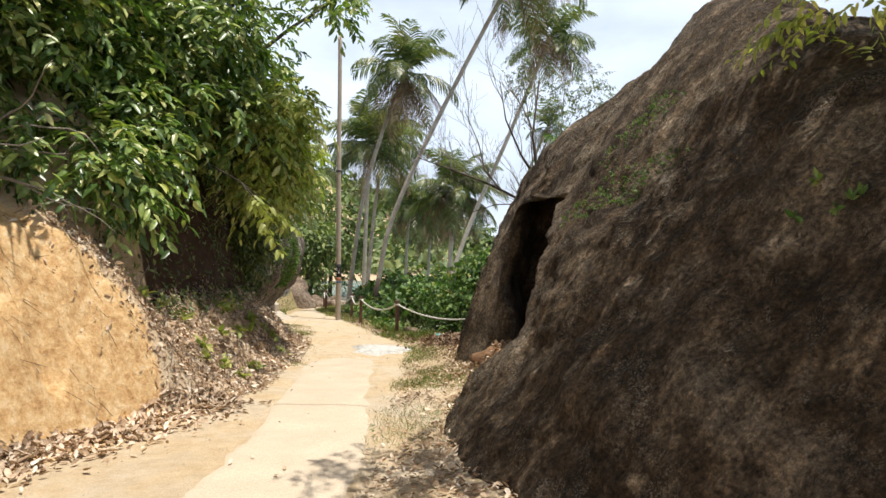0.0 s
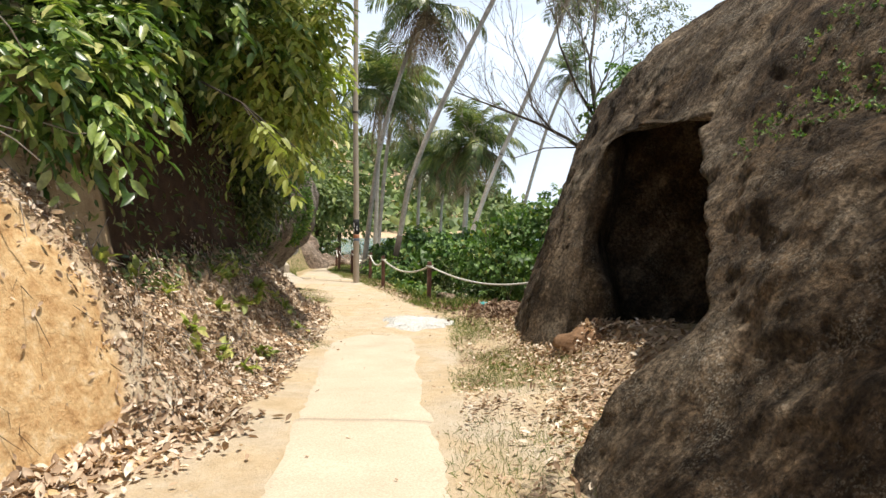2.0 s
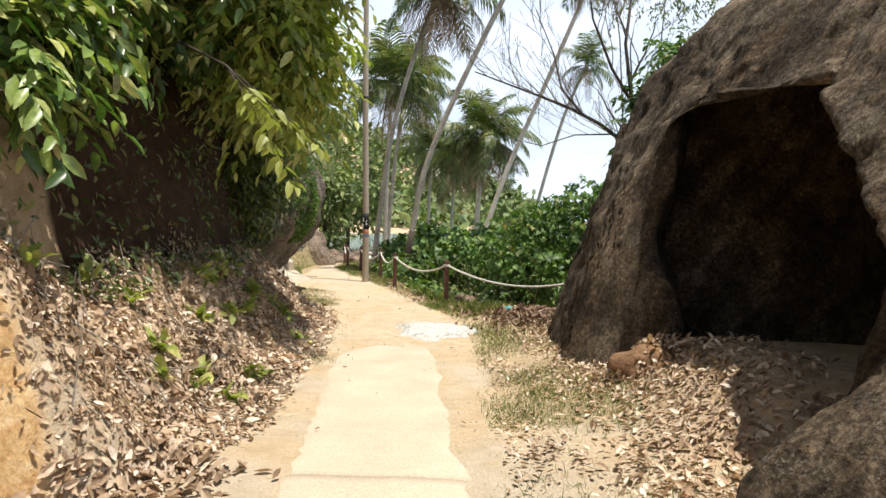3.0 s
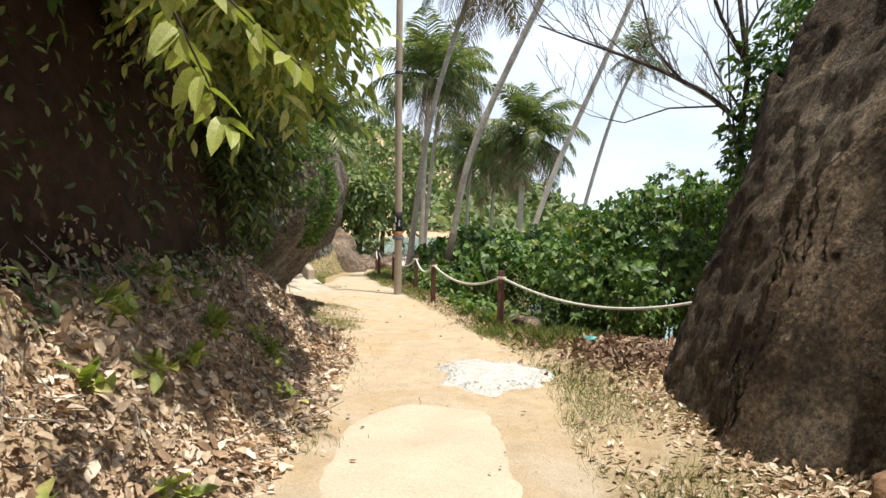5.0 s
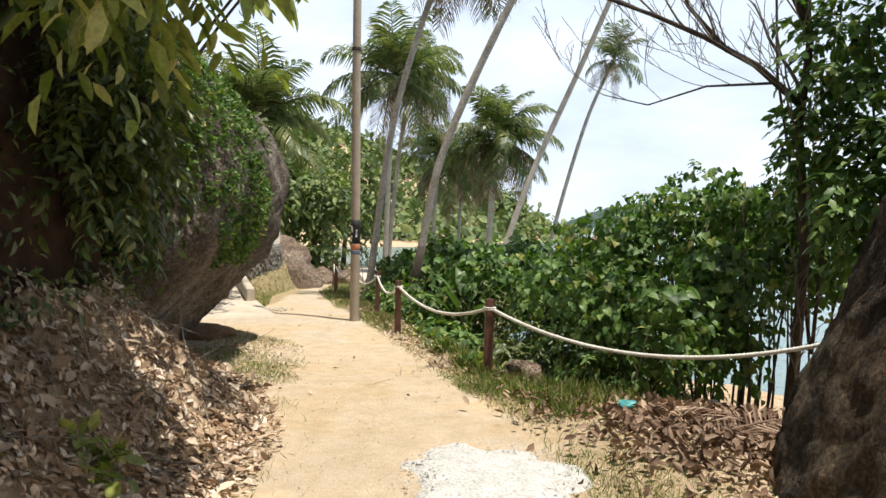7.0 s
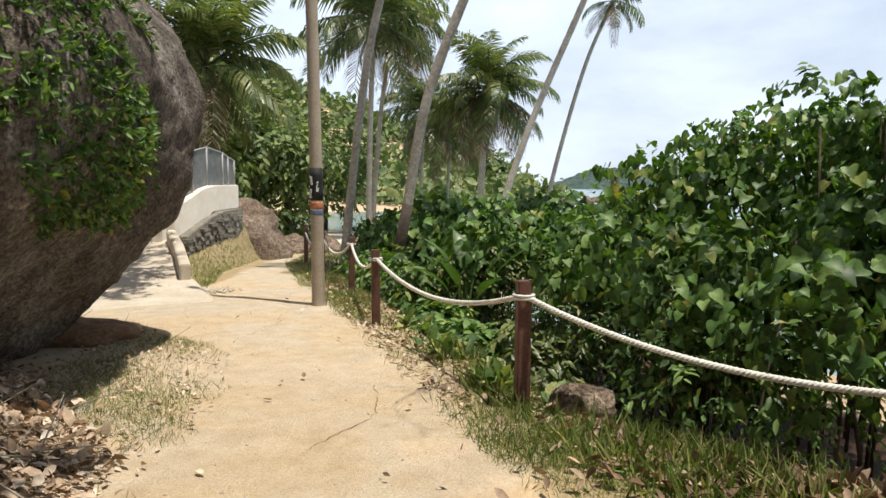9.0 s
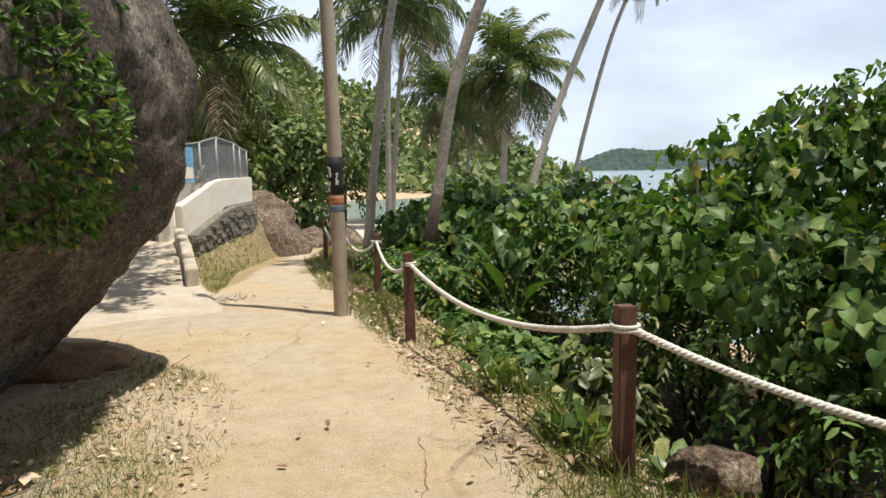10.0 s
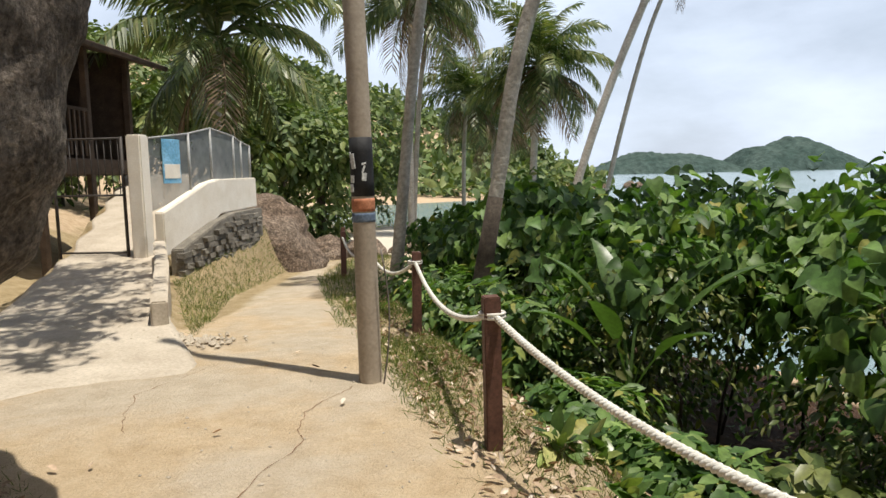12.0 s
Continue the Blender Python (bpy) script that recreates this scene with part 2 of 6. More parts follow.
M_PALMWOOD = spot_mat("palm trunk", (0.30, 0.27, 0.225), (0.50, 0.46, 0.40), 3.0, 0.9, 0.2, 0.7, 0.02, 22, 0.1)
M_BARK = spot_mat("dark bark", (0.045, 0.035, 0.027), (0.11, 0.09, 0.07), 6, 0.9, 0.2, 0.5, 0.01, 40, 0.15)
M_TWIG = spot_mat("grey twig", (0.15, 0.13, 0.11), (0.29, 0.26, 0.22), 6, 0.9, 0.2, 0.3, 0.005, 40, 0.15)
M_DARKWOOD = spot_mat("dark timber", (0.035, 0.024, 0.017), (0.085, 0.06, 0.043), 5, 0.8, 0.25, 0.4, 0.006, 50, 0.15)
M_IRON = spot_mat("dark iron", (0.03, 0.025, 0.022), (0.06, 0.05, 0.042), 12, 0.6, 0.4, 0.2, 0.003, 60, 0.0)
M_GREYPIPE = spot_mat("galvanised pipe", (0.32, 0.32, 0.31), (0.45, 0.45, 0.44), 12, 0.5, 0.5, 0.2, 0.003, 60, 0.0)
M_POSTER = spot_mat("blue poster", (0.10, 0.33, 0.55), (0.30, 0.58, 0.78), 3, 0.6, 0.3, 0.1, 0.002, 30, 0.0)
M_TEAL = spot_mat("teal plastic", (0.03, 0.22, 0.22), (0.08, 0.36, 0.36), 20, 0.4, 0.5, 0.3, 0.004, 60, 0.0)
M_RED = spot_mat("orange-red plastic", (0.6, 0.09, 0.02), (0.75, 0.2, 0.05), 20, 0.4, 0.5, 0.3, 0.004, 60, 0.0)
M_LEAF = leaf_mat("glossy mid-green leaves", [(0, (0.045, 0.09, 0.024)), (0.4, (0.135, 0.215, 0.055)), (0.75, (0.27, 0.335, 0.095)), (1, (0.5, 0.48, 0.2))], rough=0.34, through_light=0.3)
M_LEAF_Y = leaf_mat("yellow-green leaves", [(0, (0.17, 0.22, 0.045)), (0.5, (0.34, 0.38, 0.095)), (1, (0.58, 0.54, 0.2))], rough=0.48, through_light=0.33)
M_HEDGE = leaf_mat("broad sea-hibiscus leaves", [(0, (0.036, 0.08, 0.02)), (0.5, (0.105, 0.195, 0.05)), (0.92, (0.21, 0.305, 0.088)), (1, (0.36, 0.31, 0.07))], rough=0.5, spec=0.35, through_light=0.3)
M_BANANA = leaf_mat("banana leaves", [(0, (0.075, 0.14, 0.038)), (1, (0.14, 0.22, 0.065))], rough=0.38, through_light=0.3)
M_IVY = leaf_mat("small creeper leaves", [(0, (0.05, 0.08, 0.02)), (0.6, (0.12, 0.16, 0.045)), (1, (0.26, 0.26, 0.09))], through_light=0.25)
M_FOREST = leaf_mat("far foliage", [(0, (0.06, 0.10, 0.026)), (0.6, (0.12, 0.175, 0.045)), (1, (0.22, 0.25, 0.075))], rough=0.6, through_light=0.2)
M_FROND = leaf_mat("palm fronds", [(0, (0.06, 0.095, 0.028)), (0.6, (0.115, 0.155, 0.05)), (1, (0.24, 0.24, 0.09))], rough=0.4, through_light=0.3)
M_DEADFROND = leaf_mat("dead palm fronds", [(0, (0.11, 0.075, 0.045)), (0.6, (0.19, 0.14, 0.085)), (1, (0.30, 0.24, 0.16))], rough=0.8, spec=0.2, through_light=0.2, tint=(1, 0.8, 0.5))
M_DRY = leaf_mat("dry brown leaves", [(0, (0.19, 0.12, 0.07)), (0.35, (0.41, 0.29, 0.19)), (0.75, (0.6, 0.47, 0.345)), (1, (0.78, 0.69, 0.57))], rough=0.75, spec=0.25, through_light=0.12, tint=(1, 0.8, 0.5))
M_RUST = leaf_mat("red-brown rotting leaves", [(0, (0.11, 0.065, 0.042)), (0.5, (0.24, 0.16, 0.11)), (1, (0.44, 0.33, 0.235))], rough=0.8, spec=0.2, through_light=0.1, tint=(1, 0.8, 0.5))
M_GRASS = leaf_mat("dry green grass", [(0, (0.065, 0.105, 0.02)), (0.5, (0.13, 0.18, 0.04)), (0.8, (0.24, 0.245, 0.075)), (1, (0.44, 0.36, 0.18))], rough=0.6, spec=0.3, through_light=0.3)
# The bluish haze of distance is put into the island colour.
M_HAZY_ISLE = spot_mat("wooded island", (0.05, 0.08, 0.07), (0.09, 0.125, 0.11), 0.02, 1.0, 0.0, 1.0, 5.0, 0.09, 0.0)


def sea_mat():
    m, nt, p = base_mat("sea", 0.16, 0.5)
    pos = nt.nodes.new("ShaderNodeNewGeometry").outputs["Position"]
    n = noise_node(nt, 0.02, 4, 0.6, pos)
    w = noise_node(nt, 1.6, 6, 0.65, pos)
    r = ramp_node(nt, n.outputs["Fac"], [(0.3, (0.14, 0.22, 0.22)), (0.7, (0.2, 0.29, 0.28))])
    nt.links.new(r.outputs["Color"], p.inputs["Base Color"])
    bump(nt, p, w.outputs["Fac"], 0.5, 0.12)
    return m


def net_mat():
    """Fine grey mesh: half open."""
    m, nt, p = base_mat("grey netting", 0.6, 0.4)
    p.inputs["Base Color"].default_value = (0.20, 0.215, 0.22, 1)
    tc = nt.nodes.new("ShaderNodeTexCoord").outputs["Object"]
    n = noise_node(nt, 6.0, 4, 0.6, tc)
    r = ramp_node(nt, n.outputs["Fac"], [(0.3, gray(0.55)), (0.7, gray(0.8))])
    nt.links.new(r.outputs["Color"], p.inputs["Alpha"])
    return m


M_SEA, M_NET = sea_mat(), net_mat()


# ---- mesh helpers ----
rng = np.random.default_rng(7)


def part(name, bm, material, parent=None, label=""):
    """Link a bmesh as one mesh object under a thing or a part."""
    me = bpy.data.meshes.new(name)
    bm.to_mesh(me)
    bm.free()
    me.materials.append(material)
    ob = new(name, me)
    if parent is not None:
        ob.parent = parent
    return tagged(ob, label)


def array_mesh(name, verts, tris, material, parent=None, smooth=True):
    """One mesh object from numpy arrays of vertices and triangles."""
    me = bpy.data.meshes.new(name)
    verts, tris = np.asarray(verts, np.float32), np.asarray(tris, np.int32)
    me.vertices.add(len(verts))
    me.vertices.foreach_set("co", verts.ravel())
    me.loops.add(tris.size)
    me.loops.foreach_set("vertex_index", tris.ravel())
    me.polygons.add(len(tris))
    me.polygons.foreach_set("loop_start", np.arange(0, tris.size, 3, dtype=np.int32))
    me.polygons.foreach_set("use_smooth", np.full(len(tris), smooth))
    me.update(calc_edges=True)
    me.materials.append(material)
    ob = new(name, me)
    if parent is not None:
        ob.parent = parent
    return ob


def empty(name, at, label, category, group=""):
    ob = new(name)
    ob.location = at
    return tagged(ob, label, category, group)


def box_bm(sx, sy, sz, at=(0, 0, 0), bevel=0.01, segs=1):
    bm = bmesh.new()
    bmesh.ops.create_cube(bm, size=1, matrix=Matrix.Translation(at) @ Matrix.Diagonal((sx, sy, sz, 1)))
    if bevel:
        bmesh.ops.bevel(bm, geom=bm.edges[:], offset=bevel, segments=segs, affect="EDGES")
    return bm


def tube(bm, pts, radii, sides=10, cap=True):
    """A tapered tube along points, added to a bmesh."""
    pts = [Vector(p) for p in pts]
    radii = [float(q) for q in radii]
    rings = []
    for i, p in enumerate(pts):
        d = (pts[min(i + 1, len(pts) - 1)] - pts[max(i - 1, 0)]).normalized()
        a = d.cross(Vector((0.31, 0.9, 0.2)) if abs(d.z) > 0.7 else Vector((0, 0, 1))).normalized()
        b = d.cross(a)
        rings.append([bm.verts.new(p + radii[i] * (math.cos(2 * math.pi * k / sides) * a + math.sin(2 * math.pi * k / sides) * b)) for k in range(sides)])
    for r0, r1 in zip(rings, rings[1:]):
        for k in range(sides):
            f = bm.faces.new((r0[k], r0[(k + 1) % sides], r1[(k + 1) % sides], r1[k]))
            f.smooth = True
    if cap:
        bm.faces.new(rings[0][::-1])
        bm.faces.new(rings[-1])
    return bm


def smooth01(a, b, x):
    t = np.clip((x - a) / (b - a), 0, 1)
    return t * t * (3 - 2 * t)


def waves(x, y, f, seed):
    """Cheap smooth noise of two coordinates, about -1 to 1."""
    r = np.random.default_rng(seed)
    out = 0
    for k in range(7):
        a, ph, s = r.uniform(0, 6.28), r.uniform(0, 6.28), f * r.uniform(0.6, 1.8)
        out = out + np.sin(s * (x * np.cos(a) + y * np.sin(a)) + ph)
    return out / 3.2


def unit(v):
    return v / np.maximum(np.linalg.norm(v, axis=-1, keepdims=True), 1e-9)


# leaf shapes: length 1 along y, normal along z
def leaf_shape(w1, w2, fold=0.08, droop=0.15, back=0.0, at1=0.33, at2=0.7):
    v = [(0, 0, 0), (-w1, at1 - back, fold), (0, at1, 0), (w1, at1 - back, fold),
         (-w2, at2, fold - droop * 0.5), (0, at2, -droop * 0.5), (w2, at2, fold - droop * 0.5), (0, 1, -droop)]
    f = [(0, 2, 1), (0, 3, 2), (1, 2, 5), (1, 5, 4), (2, 3, 6), (2, 6, 5), (4, 5, 7), (5, 6, 7)]
    return np.array(v, float), np.array(f)


OVAL = leaf_shape(0.17, 0.15)
BROAD = leaf_shape(0.23, 0.19, 0.06, 0.2)
def round_leaf(widths, fold, droop):
    """A leaf with a rounded outline: half-widths at even steps along it."""
    k = len(widths)
    v, f = [(0, 0.06, 0)], []
    for i, w in enumerate(widths):
        t = (i + 0.4) / (k + 0.2)
        z = -droop * t * t
        v += [(-w, t - 0.16 * w * (1 - t), fold * w * 2 + z), (0, t, z), (w, t - 0.16 * w * (1 - t), fold * w * 2 + z)]
    v.append((0, 1.04, -droop))
    n = len(v) - 1
    f += [(0, 2, 1), (0, 3, 2)]
    for i in range(k - 1):
        a = 1 + 3 * i
        f += [(a, a + 1, a + 4), (a, a + 4, a + 3), (a + 1, a + 2, a + 5), (a + 1, a + 5, a + 4)]
    a = n - 3
    f += [(a, a + 1, n), (a + 1, a + 2, n)]
    return np.array(v, float), np.array(f)


HEART = round_leaf((0.36, 0.49, 0.47, 0.35, 0.17), 0.2, 0.36)
CURL = leaf_shape(0.22, 0.19, 0.16, -0.22)
STICK = (np.array([(-0.012, 0, 0), (0.012, 0, 0), (0, 0, 0.02), (-0.006, 1, 0.03), (0.006, 1, 0.03), (0, 1, 0.045)], float), np.array([(0, 3, 5), (0, 5, 2), (1, 2, 5), (1, 5, 4), (0, 1, 4), (0, 4, 3)]))
BLADE = (np.array([(-0.03, 0, 0), (0.03, 0, 0), (-0.025, 0.5, 0.06), (0.025, 0.5, 0.06), (0, 1, -0.12)], float), np.array([(0, 1, 3), (0, 3, 2), (2, 3, 4)]))


def scatter(name, shape, p, d, n, size, material, parent=None):
    """Many leaves as one mesh: at p, pointing along d, facing n."""
    v, f = shape
    p, d, n = np.asarray(p, float), unit(np.asarray(d, float)), np.asarray(n, float)
    s = unit(np.cross(d, n))
    n = np.cross(s, d)
    size = np.broadcast_to(np.asarray(size, float), (len(p),))[:, None, None]
    w = (v[None, :, 0:1] * s[:, None] + v[None, :, 1:2] * d[:, None] + v[None, :, 2:3] * n[:, None]) * size + p[:, None]
    tris = f[None] + (np.arange(len(p)) * len(v))[:, None, None]
    return array_mesh(name, w.reshape(-1, 3), tris.reshape(-1, 3), material, parent)


def sprays(name, shape, c, way, nleaf, length, size, material, parent=None, sag=0.5, spread=0.9, seed=1, face=0.5):
    """Leafy twigs: each starts at c, runs along way and sags, with leaves on both sides."""
    r = np.random.default_rng(seed)
    c, way = np.asarray(c, float), unit(np.asarray(way, float))
    k = len(c)
    t = (np.arange(nleaf) + 0.6) / nleaf
    L = length * r.uniform(0.6, 1.3, k)[:, None, None]
    pos = c[:, None] + way[:, None] * t[None, :, None] * L
    pos[..., 2] -= sag * (t[None] ** 2) * L[..., 0]
    side = unit(np.cross(way, np.array([0, 0, 1.0])) + 1e-3)
    sign = np.where(np.arange(nleaf) % 2 == 0, 1.0, -1.0)[None, :, None]
    d = way[:, None] * 0.75 + side[:, None] * sign * spread + r.normal(0, 0.28, (k, nleaf, 3))
    d[..., 2] -= 0.35 + sag * 0.5 + 0.8 * (face - 0.5)
    n = np.array([0, 0, 1.5 - face]) + face * way[:, None] + r.normal(0, 0.4, (k, nleaf, 3))
    sz = size * r.uniform(0.6, 1.25, (k, nleaf))
    return scatter(name, shape, pos.reshape(-1, 3), d.reshape(-1, 3), n.reshape(-1, 3), sz.ravel(), material, parent)


def lump_points(lumps, count, r, shell=0.55):
    """Points spread over leafy lumps (x, y, z, rx, ry, rz), with the way outward from each."""
    lumps = np.asarray(lumps, float)
    subs = []
    for q in lumps:                      # break each lump up into smaller clumps
        u = unit(r.normal(0, 1, (8, 3)))
        subs.append(np.concatenate([q[:3] + u * q[3:] * r.uniform(0.45, 0.8, (8, 1)), q[3:] * r.uniform(0.34, 0.56, (8, 1))], 1))
        subs.append(np.concatenate([q[:3], q[3:] * 0.7])[None])
    lumps = np.concatenate(subs)
    w = lumps[:, 3] * lumps[:, 4] + lumps[:, 4] * lumps[:, 5] + lumps[:, 3] * lumps[:, 5]
    i = r.choice(len(lumps), count, p=w / w.sum())
    u = unit(r.normal(0, 1, (count, 3)))
    rad = shell + (1 - shell) * r.random(count) ** 0.5
    bumpy = 1 + 0.14 * waves(u[:, 0] * 5 + i, u[:, 1] * 5 + u[:, 2] * 4, 1.4, 3)
    return lumps[i, :3] + u * lumps[i, 3:] * (rad * bumpy)[:, None], u


# ---- the lie of the land ----
TOE_Y = [-6, 2, 5.4, 7.0, 8.1, 9.4, 11.3, 13.9, 15.4, 17.0, 18.4, 20.0, 21.5, 24.4, 28.7, 33, 60]
TOE_X = [-5.2, -4.2, -3.4, -2.8, -2.35, -2.45, -2.55, -2.85, -3.5, -5.2, -6.2, -7.4, -7.8, -9.0, -10, -11, -16]
EDGE_Y = [-6, 12.3, 14, 15.7, 18.3, 19.7, 21.7, 26.4, 30, 36, 60]
EDGE_X = [-0.7, -0.75, -0.95, -1.6, -2.5, -2.95, -3.6, -4.95, -5.2, -4.6, 0]


RAMP_Y, RAMP_Z = [19.2, 20.4, 21.5, 24.4, 30], [-0.25, -0.235, -0.16, 0.14, 1.3]
RAMP_L, RAMP_R = [-5.6, -6.4, -6.95, -8.0, -10.0], [-4.2, -4.5, -5.22, -6.75, -8.6]


def path_z(y):
    return np.interp(y, [-20, 7, 12, 20, 24, 29, 36, 44, 70], [0.0, 0.0, -0.13, -0.25, -0.42, -0.62, -1.0, -1.35, -2.4])


def ground_z(x, y):
    x, y = np.asarray(x, float), np.asarray(y, float)
    z = path_z(y) + 0.018 * waves(x, y, 2.3, 5) + 0.003 * waves(x, y, 9, 6)
    # bank and hill on one side
    d = np.interp(y, TOE_Y, TOE_X) - x + 0.10 * waves(y, x * 0.4, 2.6, 8)
    clay = 1 - smooth01(6.6, 8.0, y)
    # run-off gullies and crumbled ledges in the clay face
    worn = smooth01(0.02, 0.3, d) * (1 - smooth01(1.5, 2.2, d)) * clay
    d = d + worn * (0.05 * waves(y + 0.3 * x, x, 5.5, 31) - 0.07 * np.abs(waves(y, 0.8 * x, 9.0, 32)) + 0.03 * waves(x * 2.2, y, 13.0, 33))
    soft = np.interp(d, [-0.4, 0, 0.3, 1.2, 1.6, 3.0, 12, 60], [0, 0.03, 0.17, 1.14, 3.0, 4.2, 8.5, 22])
    steep = np.interp(d, [-0.5, 0, 0.12, 0.42, 0.75, 1.1, 1.8, 3.0, 12, 60], [0, 0.05, 0.36, 1.15, 1.8, 2.1, 2.5, 3.8, 8.5, 22])
    fade = 1 - smooth01(13.8, 16.2, y)
    far = np.interp(d, [0, 1, 2.5, 10, 60, 300], [0, 0.25, 1.1, 3.2, 14, 60]) * (1 - fade)
    z = z + (clay * steep + (1 - clay) * soft) * fade + far
    rough = np.clip(d, 0, 1) * fade
    z = z + rough * (0.05 * waves(x * 1.3, y, 5.5, 12) + 0.03 * waves(x, y, 14, 13))
    # grass bank below the white wall
    foot = np.interp(y, [21.4, 24.4, 28.7], [-5.05, -5.65, -5.95])
    z = z + np.interp(y, [21.6, 22.6, 24.6, 26, 27.5, 29, 31], [0, 0.12, 0.28, 0.6, 0.85, 0.7, 0]) * smooth01(0, 1, (foot - x) / (foot + 6.4)) * (1 - smooth01(-6.6, -7.2, x))
    # verge rising to the boulders, and the drop to the shore beyond the rope
    e = x - np.interp(y, EDGE_Y, EDGE_X)
    z = z + 0.12 * smooth01(0.1, 1.2, e) * (1 - smooth01(14.5, 17, y)) + 0.42 * smooth01(0.2, 1.3, x) * smooth01(7.2, 8.2, y) * (1 - smooth01(9.4, 11.0, y))
    drop = smooth01(14.2, 16.5, y + 0.25 * x)
    z = z - drop * (np.interp(e, [0, 0.75, 1.6, 4, 10, 30, 400], [0, 0.02, 0.75, 1.15, 1.5, 3.0, 14]) * (1 - 0.55 * smooth01(26, 40, y)))
    z = z - smooth01(10, 40, x) * 6 * (1 - drop)
    # wooded headland round the bay
    z = z + 22 * np.exp(-(((x + 62) / 48) ** 2 + ((y - 175) / 55) ** 2)) + 9 * np.exp(-(((x + 10) / 24) ** 2 + ((y - 180) / 32) ** 2))
    z = np.where(y > 320, np.minimum(z, -6), z)
    # bed of the ramp
    on = smooth01(19.9, 20.9, y) * (1 - smooth01(30, 31, y)) * smooth01(-0.5, -0.2, x - np.interp(y, RAMP_Y, RAMP_L)) * smooth01(-0.1, 0.05, np.interp(y, RAMP_Y, RAMP_R) - x)
    z = z * (1 - on) + on * (np.interp(y, RAMP_Y, RAMP_Z) - 0.035 - 0.1 * smooth01(22.0, 23.0, y))
    return z


def graded(lo, hi, fine_lo, fine_hi, step, grow=1.18):
    mid = list(np.arange(fine_lo, fine_hi, step))
    s, x, up = step, fine_hi, []
    while x < hi:
        up.append(x)
        s *= grow
        x += s
    s, x, down = step, fine_lo - step, []
    while x > lo:
        down.append(x)
        s *= grow
        x -= s
    return np.array(sorted([lo, *down, *mid, *up, hi]))


def build_ground():
    gx, gy = graded(-2500, 4500, -6.5, 2.5, 0.06, 1.12), graded(-400, 5000, 3.5, 23.0, 0.075, 1.1)
    X, Y = np.meshgrid(gx, gy)
    Z = ground_z(X, Y)
    nx, ny = len(gx), len(gy)
    i = (np.arange(ny - 1)[:, None] * nx + np.arange(nx - 1)[None]).ravel()
    tris = np.concatenate([np.stack([i, i + 1, i + nx + 1], 1), np.stack([i, i + nx + 1, i + nx], 1)])
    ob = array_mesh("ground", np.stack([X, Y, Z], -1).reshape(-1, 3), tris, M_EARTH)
    x, y = X.ravel(), Y.ravel()
    d, e = np.interp(y, TOE_Y, TOE_X) - x, x - np.interp(y, EDGE_Y, EDGE_X)
    masks = {
        "clay": smooth01(-0.9, 0.2, d) * (1 - smooth01(6.6, 7.5, y + 0.45 * np.clip(d, 0, 2) + 0.25 * waves(x, y, 4.5, 35))) + 0.35 * smooth01(9, 13, y) * (1 - smooth01(17, 19, y)),
        "litter": smooth01(70, 90, y) + np.maximum(smooth01(0.0, 0.4, d) * smooth01(6.6, 7.5, y + 0.45 * np.clip(d, 0, 2) + 0.25 * waves(x, y, 4.5, 35)) * (1 - smooth01(18, 19, y)), smooth01(1.5, 2.2, d)) + 0.8 * smooth01(0.9, 1.5, e) * smooth01(4, 5, y) * (1 - smooth01(15, 16.5, y)) + smooth01(1.2, 1.8, e) * smooth01(15, 16.5, y),
        "turf": 0.5 * smooth01(-0.1, 0.25, e) * (1 - 0.6 * smooth01(0.9, 1.6, e)) * smooth01(7, 9, y) + smooth01(-5.0, -5.4, x) * smooth01(21.4, 22.4, y) * smooth01(60, 40, y),
        "hard": 0.5 * smooth01(17.0, 20.5, y) * (1 - smooth01(30, 32, y)) * smooth01(0.1, -0.3, e) * smooth01(-0.1, 0.25, x - np.interp(y, [17, 20.5, 21.4, 24.4, 28.7], [-7.0, -5.6, -5.0, -5.6, -5.9])),
        # Painted shade on the ground below the hedge and on the overhung earth wall.
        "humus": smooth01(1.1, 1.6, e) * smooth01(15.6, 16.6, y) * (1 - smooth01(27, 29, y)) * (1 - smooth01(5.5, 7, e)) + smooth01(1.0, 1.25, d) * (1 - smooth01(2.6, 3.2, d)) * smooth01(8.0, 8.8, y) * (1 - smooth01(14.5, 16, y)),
        "beach": smooth01(30, 35, y) * smooth01(-10, -6, x) * (1 - smooth01(60, 70, y)),
    }
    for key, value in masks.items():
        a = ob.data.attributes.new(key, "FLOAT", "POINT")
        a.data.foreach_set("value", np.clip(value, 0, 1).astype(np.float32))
    return tagged(ob, "bare sandy earth with clay bank, leaf litter and thin grass", "ground", kind="structure")


build_ground()
sea_bm = bmesh.new()
for q in ((-2500, -600), (6000, -600), (6000, 12000), (-2500, 12000)):
    sea_bm.verts.new((*q, -1.75))
sea_bm.faces.new(sea_bm.verts)
tagged(part("water", sea_bm, M_SEA), "calm pale green-blue sea reaching the horizon", "sea", kind="structure")


def zat(x, y):
    return float(ground_z(x, y))


# ---- boulders ----
def block_radius(u, centre, planes, soft=14.0):
    """Distance from a centre to the rounded meeting of flat faces, along each way u."""
    inv = 0
    for *n, dist in planes:
        n = np.array(n, float)
        ln = np.linalg.norm(n)
        n, dd = n / ln, dist / ln - n @ centre / ln * 1.0
        inv = inv + np.maximum(u @ n / dd, 1e-4) ** soft
    return inv ** (-1 / soft)


